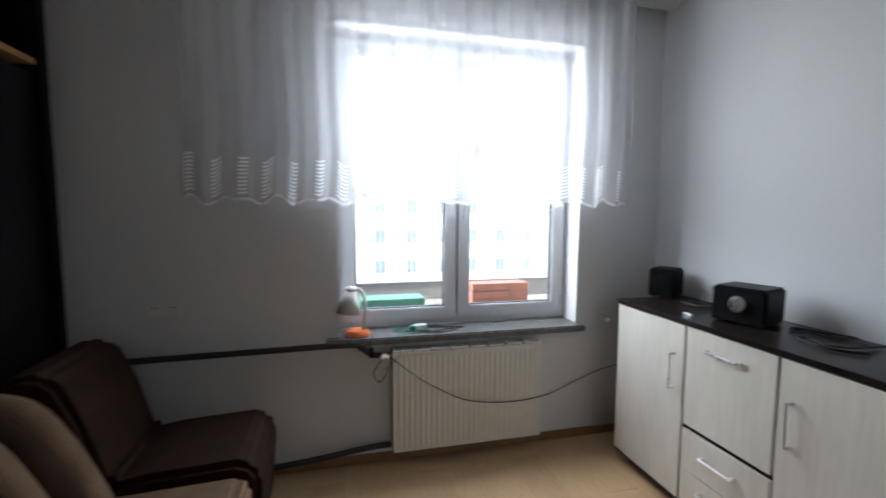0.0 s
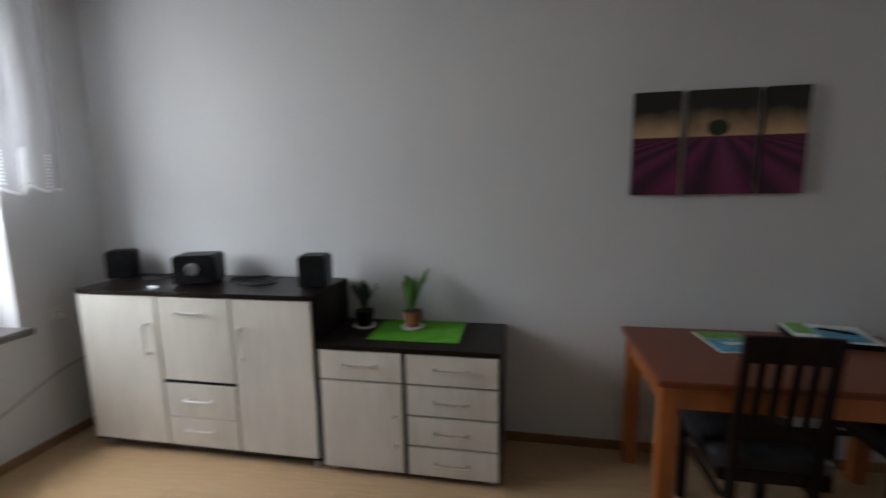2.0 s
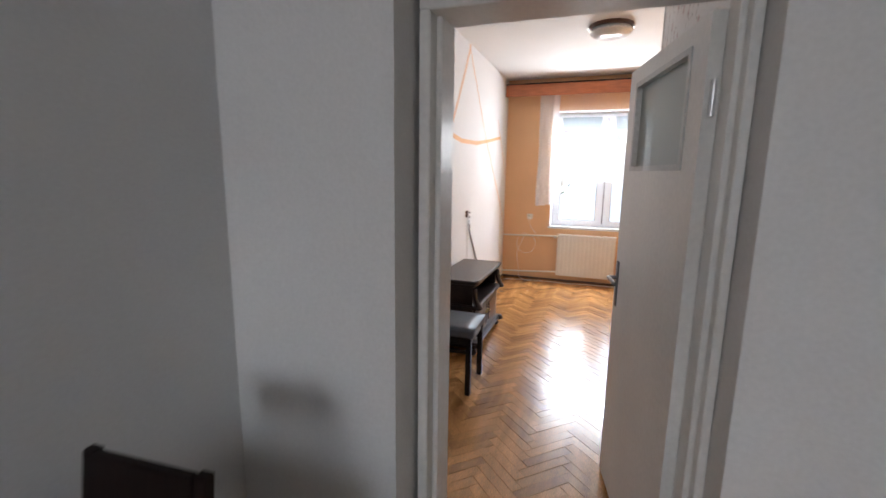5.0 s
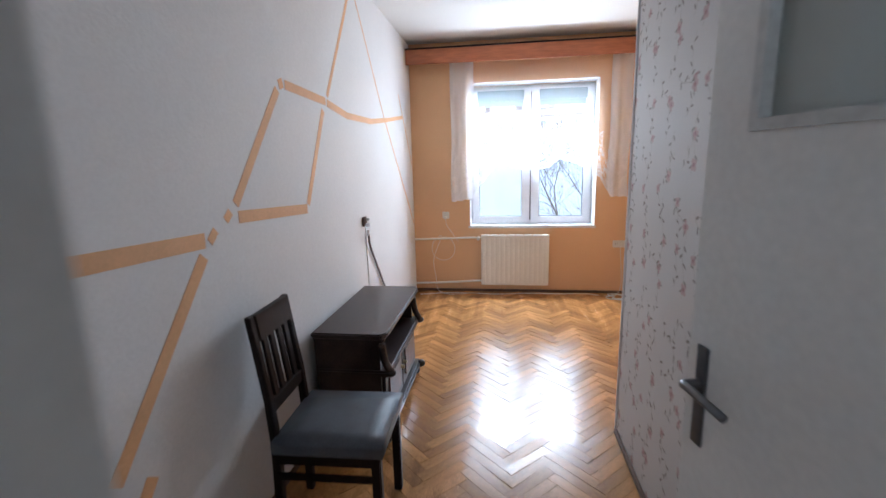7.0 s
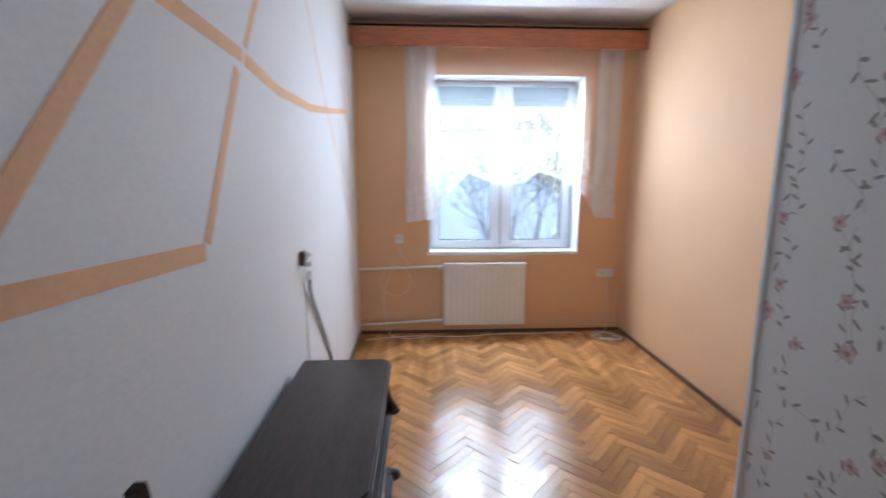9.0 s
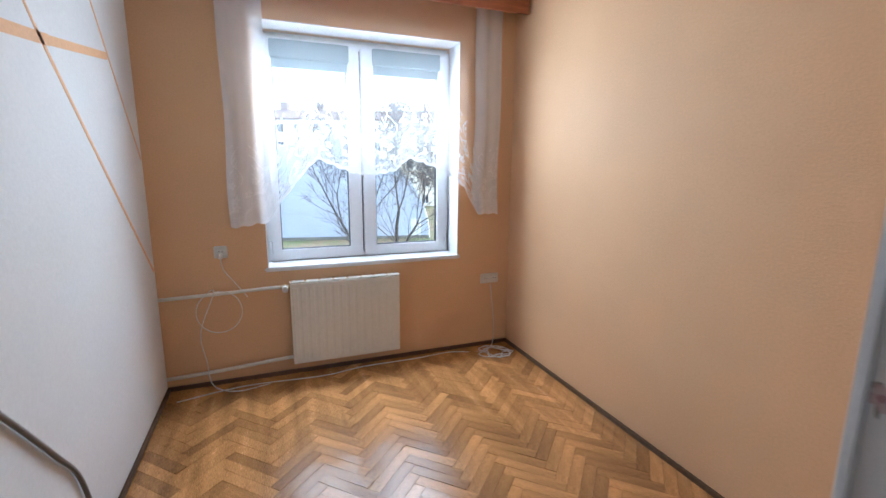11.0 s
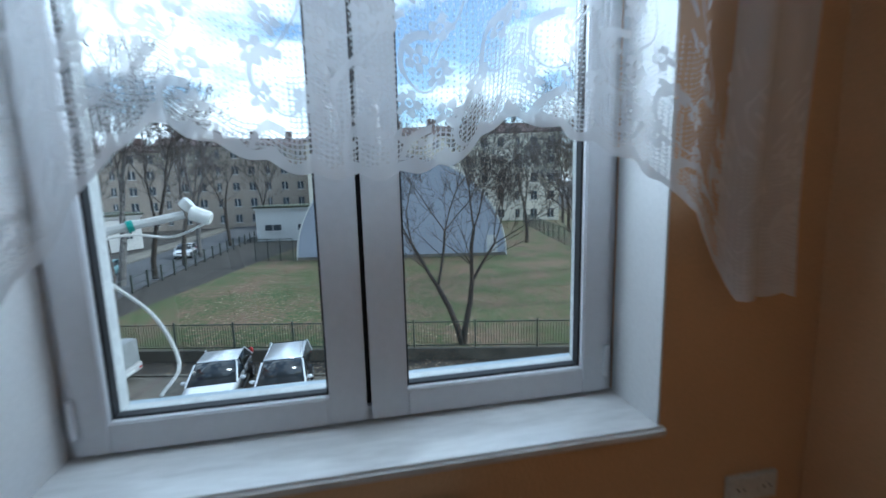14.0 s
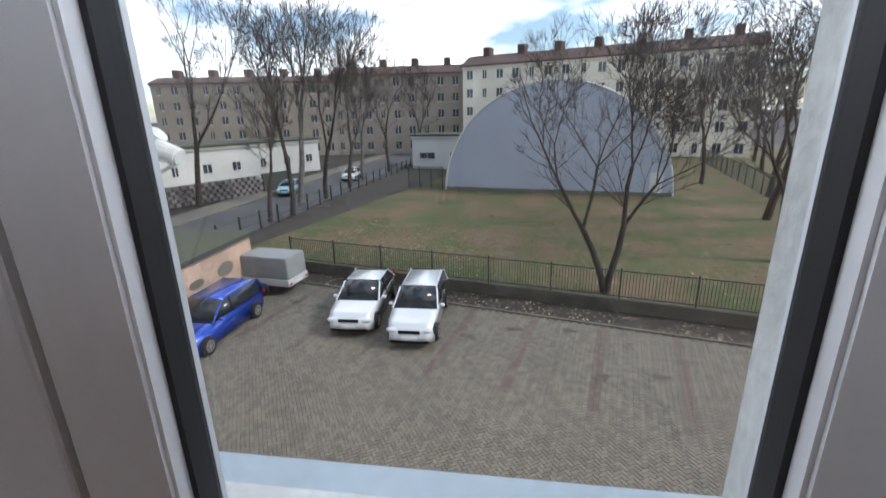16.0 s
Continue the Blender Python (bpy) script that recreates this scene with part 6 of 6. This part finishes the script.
# ---- trees ----
def tree(label, m, height, spread, trunks, seed, bark, depth=6, droop=0.0, r0=0.2, first=0.22, lean=0.35, thin=0.008):
    """Bare tree: tapered limbs that fork down to fine twigs. trunks: leaning stems from the root."""
    rng = random.Random(seed)
    V = {"trunk": ([], []), "crown": ([], [])}

    def limb(key, p, d, ln, ra, rb, seg):
        vs, fs = V[key]
        n = 3 if seg > 4 else 2
        base, prev, pts = None, None, p.copy()
        a0 = d.orthogonal().normalized()
        for i in range(n + 1):
            f = i / n
            rr = ra + (rb - ra) * f
            b0 = d.cross(a0).normalized()
            idx = len(vs)
            for k in range(seg):
                an = k * math.tau / seg
                vs.append(tuple(pts + rr * (math.cos(an) * a0 + math.sin(an) * b0)))
            if i:
                for k in range(seg):
                    fs.append((idx - seg + k, idx - seg + (k + 1) % seg, idx + (k + 1) % seg, idx + k))
            if i < n:
                j = 0.13
                d = (d + Vector((rng.uniform(-j, j), rng.uniform(-j, j), rng.uniform(-j, j) * 0.5))).normalized()
                a0 = (a0 - d * a0.dot(d)).normalized()
                pts = pts + d * ln / n
        return pts, d

    def grow(p, d, ln, r, lev):
        key = "trunk" if lev <= 1 else "crown"
        seg = 9 if lev == 0 else 6 if lev == 1 else 4 if lev < 4 else 3
        r = max(r, thin)
        tip = max(r * (0.72 if lev < depth else 0.3), thin * 0.7)
        q, dq = limb(key, p, d, ln, r, tip, seg)
        if lev >= depth:
            return
        kids = 2 if lev == 0 else rng.choice((2, 3, 3)) if lev < depth - 1 else 4
        spin = rng.uniform(0, 6.28)
        for i in range(kids):
            ax = dq.orthogonal().normalized()
            ax.rotate(Matrix.Rotation(spin + i * math.tau / kids + rng.uniform(-0.4, 0.4), 3, dq))
            ang = rng.uniform(0.25, 0.75) * spread * (0.55 if i == 0 else 1)
            nd = (dq * math.cos(ang) + ax * math.sin(ang))
            nd.z += 0.12 - droop * lev * 0.09
            nd.normalize()
            grow(q, nd, ln * rng.uniform(0.62, 0.86), tip * (0.88 if i == 0 else 0.66), lev + 1)
        if 0 < lev < depth - 1:
            for _ in range(3):
                f = rng.uniform(0.3, 0.9)
                ax = Vector((rng.uniform(-1, 1), rng.uniform(-1, 1), rng.uniform(0.0, 0.8))).normalized()
                grow(p.lerp(q, f), (dq * 0.5 + ax).normalized(), ln * 0.5, tip * 0.4, max(lev + 2, depth - 2))

    for i in range(trunks):
        if trunks > 1:
            d = Vector(((-1 if i == 0 else 1) * lean, 0.05, 1)).normalized()
        else:
            d = Vector((rng.uniform(-0.05, 0.05), rng.uniform(-0.05, 0.05), 1)).normalized()
        grow(Vector((0, 0, -0.1)), d, height * first, r0 * (0.8 if trunks > 1 else 1), 0)
    t = thing("tree", label, "tree", m)
    for key in ("trunk", "crown"):
        me = bpy.data.meshes.new(key)
        me.from_pydata(V[key][0], [], V[key][1])
        me.materials.append(bark if key == "trunk" else M_TWIG)
        o = new(key, me)
        o.parent = t
    return t


tree("bare forked tree behind the fence", pose(-3.62, -24.95, G + 0.35, 0, 0, 180 - 14), 12.6, 1.0, 2, 7, M_BARK, 7, -0.04, 0.19, 0.235, 0.2, 0.0075)
tree("bare spreading tree beside the lawn", pose(-12.4, -29.5, G + 0.4, 0, 0, 40), 14, 1.0, 1, 18, M_BARK, 7, 0, 0.24, 0.22)
tree("tall bare tree behind the fence", pose(-16.5, -38.5, G + 0.4), 18, 0.85, 1, 22, M_BARK, 6, 0, 0.26, 0.24, 0.35, 0.015)
row = [("bare street tree with twisted limbs", 17.6, -37.3, 9.5, 1.0, 31, M_BARK, 0.1), ("tall dark street tree", 16.9, -39.5, 12.5, 0.75, 32, M_BARK, 0.1), ("dense bare street tree", 17.2, -46.9, 13, 0.85, 33, M_BARK, 0.1),
       ("tall drooping birch by the street", 18.6, -44.5, 16.5, 0.6, 34, M_BIRCH, 0.5), ("bare dark street tree", 17.0, -53, 13, 0.8, 35, M_BARK, 0.2), ("drooping birch further up the street", 17.2, -58.5, 15, 0.6, 36, M_BIRCH, 0.5),
       ("bare street tree further up", 16.2, -66.5, 13, 0.8, 37, M_BARK, 0.1), ("slim bare tree behind the lawn", 13.6, -74, 12, 0.75, 38, M_BARK, 0.0), ("tall bare tree beside the low building", 27.5, -43.0, 15, 0.8, 39, M_BARK, 0.0),
       ("bare tree beside the hall", -18.5, -54, 12, 0.9, 40, M_BARK, 0.0), ("bare tree behind the green fence", -21, -47, 14, 0.9, 41, M_BARK, 0.0), ("far bare tree behind the green fence", -28, -62, 13, 0.95, 42, M_BARK, 0.0),
       ("bare tree at the lawn's edge", -19.5, -33.5, 14.5, 0.85, 43, M_BARK, 0.0), ("bare tree in front of the corner house", 25.5, -34, 11, 0.9, 44, M_BARK, 0.0), ("far bare tree beside the apartment block", -33, -74, 13, 0.9, 45, M_BARK, 0)]
for lb, x, y, h, sp, sd, bk, dr in row:
    tree(lb, pose(x, y, G + 0.3, 0, 0, sd * 37), h * 1.4, sp, 1, sd, bk, 6, dr, 0.03 * h ** 0.8, 0.24, 0.35, 0.017)

# tufts of grass on the lawn
rg = np.random.RandomState(4)
NT = 9000
tu, tv = rg.uniform(-12, 22, NT), 0.4 + 34 * rg.uniform(0, 1, NT) ** 1.6
vs, fs = [], []
for i in range(NT):
    if noise.noise((tu[i] * 0.25, tv[i] * 0.25, 0)) < -0.08:
        continue
    c = W(tu[i], tv[i], G + 0.42)
    for k in range(3):
        a, h2, s2 = rg.uniform(0, 6.28), rg.uniform(0.015, 0.045), rg.uniform(0.03, 0.07)
        o = len(vs)
        dx, dy = s2 * math.cos(a), s2 * math.sin(a)
        vs += [(c.x - dx, c.y - dy, c.z), (c.x + dx, c.y + dy, c.z), (c.x + dy * 1.5, c.y - dx * 1.5, c.z + h2)]
        fs.append((o, o + 1, o + 2))
me = bpy.data.meshes.new("grass")
me.from_pydata(vs, [], fs)
me.materials.append(M_TUFT)
tagged(new("grass", me), "tufts of green and yellowed winter grass", "grass", "", "stuff")

# fallen leaves on the lawn, the strip and the paving's edge
vs, fs = [], []
for i in range(5200):
    u, v2 = rg.uniform(-12, 20), rg.uniform(0, 1) ** 1.5 * 26 - 1.2
    c = W(u, v2, G + (0.428 if v2 > 0.27 else 0.004))
    if 0 < v2 < 0.27:
        continue
    a, s2, up = rg.uniform(0, 6.28), rg.uniform(0.04, 0.085), rg.uniform(0.0, 0.03)
    dx, dy = s2 * math.cos(a), s2 * math.sin(a)
    o = len(vs)
    vs += [(c.x - dx, c.y - dy, c.z), (c.x + dy * 0.6, c.y - dx * 0.6, c.z + up), (c.x + dx, c.y + dy, c.z + 0.01), (c.x - dy * 0.6, c.y + dx * 0.6, c.z + up * 0.6)]
    fs.append((o, o + 1, o + 2, o + 3))
me = bpy.data.meshes.new("fallen_leaves")
me.from_pydata(vs, [], fs)
me.materials.append(M_LITTER)
tagged(new("fallen_leaves", me), "dry pale fallen leaves on lawn and soil", "leaves", "", "stuff")

# ---- satellite dish beside the window ----
dish = thing("satellite_dish", "grey satellite dish with arm and cable", "satellite dish")
bm = bmesh.new()
rings = []
for i in range(7):
    r = 0.39 * i / 6
    if i == 0:
        rings.append([bm.verts.new((0, 0, 0))])
    else:
        rings.append([bm.verts.new((r * math.cos(k * math.tau / 32), r * 1.08 * math.sin(k * math.tau / 32), 0.55 * r * r)) for k in range(32)])
for k in range(32):
    bm.faces.new((rings[0][0], rings[1][k], rings[1][(k + 1) % 32]))
    for i in range(1, 6):
        bm.faces.new((rings[i][k], rings[i + 1][k], rings[i + 1][(k + 1) % 32], rings[i][(k + 1) % 32]))
bmesh.ops.solidify(bm, geom=bm.faces[:], thickness=0.006)
bm.transform(look((2.18, -8.58, 1.7), (1.02, -8.35, 1.47)) @ pose(0, 0, 0, 180, 0, 0))
part("reflector", bm, M_LAMPG, dish, smooth=True)
part("mount", box(2.02, 2.14, -8.5, -8.15, 1.1, 1.25), M_BLACK, dish, bevel=0.01)
part("back_bracket", box(2.02, 2.16, -8.72, -8.5, 1.15, 1.62), M_BLACK, dish, bevel=0.02)
arm = part("arm", tube([(2.06, -8.68, 1.19), (1.74, -8.82, 1.255), (1.56, -8.9, 1.29)], 0.018, seg=8), M_LAMPG, dish, "pale metal arm")
part("tape", cyl((1.75, -8.815, 1.252), (1.73, -8.825, 1.257), 0.024), M_TEAL, arm)
part("receiver_head", cyl((1.52, -8.86, 1.3), (1.44, -8.86, 1.27), 0.034, 0.03), M_DISHW, dish, bevel=0.006)
part("receiver_cap", cyl((1.53, -8.9, 1.345), (1.56, -8.9, 1.32), 0.03), M_DISHW, dish, bevel=0.004)
part("cable", tube(spline([(1.47, -8.87, 1.25), (1.6, -8.86, 1.2), (1.75, -8.8, 1.22), (1.86, -8.7, 1.18), (1.7, -8.5, 1.1), (1.52, -8.4, 0.98), (1.42, -8.3, 0.84), (1.45, -8.22, 0.77)], 7), 0.006, seg=6), M_CABLE, dish, "white coaxial cable")

# ---- floor pieces, parquet and pavers last ----
lam = bpy.data.objects["floor_living_room"]
bm = box(-0.096, 0.096, -0.64, 0.64, -0.012, 0.0)
plank = link("plank", bm, M_LAM, lam)
pm = plank.data
n_pl = 0
for i in range(22):
    for j in range(-1, 5):
        x = XW1 + 0.1 + i * 0.1925
        y0 = -2.41 + 0.64 + j * 1.2825 + (i * 0.43) % 1.2825
        a, b = max(y0 - 0.64, -2.56), min(y0 + 0.64, YN + 0.1)
        if b - a < 0.02 or x > 2.1:
            continue
        o = plank if n_pl == 0 else new("plank", pm)
        o.parent = lam
        o.location, o.scale = (x, (a + b) / 2, 0), (1, (b - a) / 1.28, 1)
        n_pl += 1


def herring(bx, by, bl, bwid):
    """Centres and turns of herringbone blocks that cover bx by by, the zigzag running along y."""
    out, c, n = [], math.sqrt(0.5), int(round(bl / bwid))
    span = int((bx + by) / bwid * 0.75) + 2 * n
    for i in range(-span, span):
        for k in range(-span, span):
            t = (i - k) % (2 * n)
            if t == 0:
                a, b, turn = (i + n / 2) * bwid, (k + 0.5) * bwid, 0
            elif t == 2 * n - 1:
                a, b, turn = (i + 0.5) * bwid, (k + n / 2) * bwid, 90
            else:
                continue
            x, y = (a - b) * c, (a + b) * c
            if -bx / 2 <= x <= bx / 2 and -by / 2 <= y <= by / 2:
                out.append((x, y, turn + 45))
    return out


par = bpy.data.objects["floor_bedroom"]
PL, PB = 0.3, 0.06
tile = link("parquet_block", box(-PL / 2 + 0.0007, PL / 2 - 0.0007, -PB / 2 + 0.0007, PB / 2 - 0.0007, -0.018, 0.0), M_PARQ, par)
tile.data.transform(Matrix.Rotation(radians(90), 4, "Z"))
tm = tile.data
cells = [(0.92 + x, -5.1 + y, a) for x, y, a in herring(2.8, 5.9, PL, PB)]
cells = [c for c in cells if c[0] < 2.3 and c[1] > YS - 0.12 and c[1] < -2.5 and (c[0] > 0.36 or c[1] < -4.8) and c[0] > -0.5]
cells.sort(key=lambda c: abs(c[1] + 5.6) + abs(c[0] - 0.9))
rng = random.Random(3)
for i, (x, y, a) in enumerate(cells[:300]):
    o = tile if i == 0 else new("parquet_block", tm)
    o.parent = par
    o.matrix_basis = pose(x, y, rng.uniform(-0.0006, 0.0004), rng.gauss(0, 0.45), rng.gauss(0, 0.7), a - 90)


def scatter(name, cells, mesh, material, parent, z):
    co = np.array([v.co[:] for v in mesh.vertices])
    fa = [tuple(p.vertices) for p in mesh.polygons]
    vs, fs = [], []
    for i, (x, y, a) in enumerate(cells):
        t = radians(a - 90)
        R2 = np.array(((math.cos(t), -math.sin(t), 0), (math.sin(t), math.cos(t), 0), (0, 0, 1)))
        tilt = np.array(((1, 0, 0.012 * math.sin(i * 7.7)), (0, 1, 0.008 * math.sin(i * 4.3)), (-0.012 * math.sin(i * 7.7), -0.008 * math.sin(i * 4.3), 1)))
        vs.append(co @ tilt.T @ R2.T + (x, y, z + 0.0008 * math.sin(i * 12.9)))
        fs += [tuple(k + i * len(co) for k in f) for f in fa]
    me = bpy.data.meshes.new(name)
    me.from_pydata(np.concatenate(vs).tolist(), [], fs)
    me.materials.append(material)
    o = new(name, me)
    o.parent = parent
    o["kind"] = "stuff"
    return o


scatter("parquet_blocks", cells[300:], tm, M_PARQ, par, 0.0)

pav = bpy.data.objects["pavement_base"]
paver = link("paver", box(-0.0435, 0.0435, -0.0935, 0.0935, -0.03, 0.0), M_PAVER, pav)
vm = paver.data
pc = [(x + 5.5, y - 9.8, a) for x, y, a in herring(33, 16.6, 0.2, 0.1)]


def is_line(c):
    k = (c[0] + 0.25) / 2.42
    return abs(k - round(k)) * 2.42 < 0.13 and -6.6 < c[1] < -1.5


lines = [c for c in pc if is_line(c)]
field = sorted((c for c in pc if not is_line(c)), key=lambda c: (c[0] + 1) ** 2 + (c[1] + 11) ** 2)
for i, (x, y, a) in enumerate(field[:300]):
    o = paver if i == 0 else new("paver", vm)
    o.parent = pav
    o.matrix_basis = pose(x, y, G, 0, 0, a - 90)
scatter("pavers", field[300:], vm, M_PAVER, pav, G)
scatter("red_pavers", lines, vm, M_PAVERR, pav, G + 0.001)
for i in range(12):
    r3 = random.Random(i + 60)
    u, v = -7.5 + i * 1.35 + r3.uniform(-0.4, 0.4), r3.uniform(-5.2, -2.0)
    bm = bmesh.new()
    prof = [(u + r3.uniform(0.08, 0.42) * math.cos(k * 0.349), v + r3.uniform(0.05, 0.3) * math.sin(k * 0.349)) for k in range(18)]
    yard(tagged(link("oil_stain", prism(prof, "z", G + 0.001, G + 0.0035), M_STAIN), "dark dirt patch on the paving", "stain", "", "structure"))
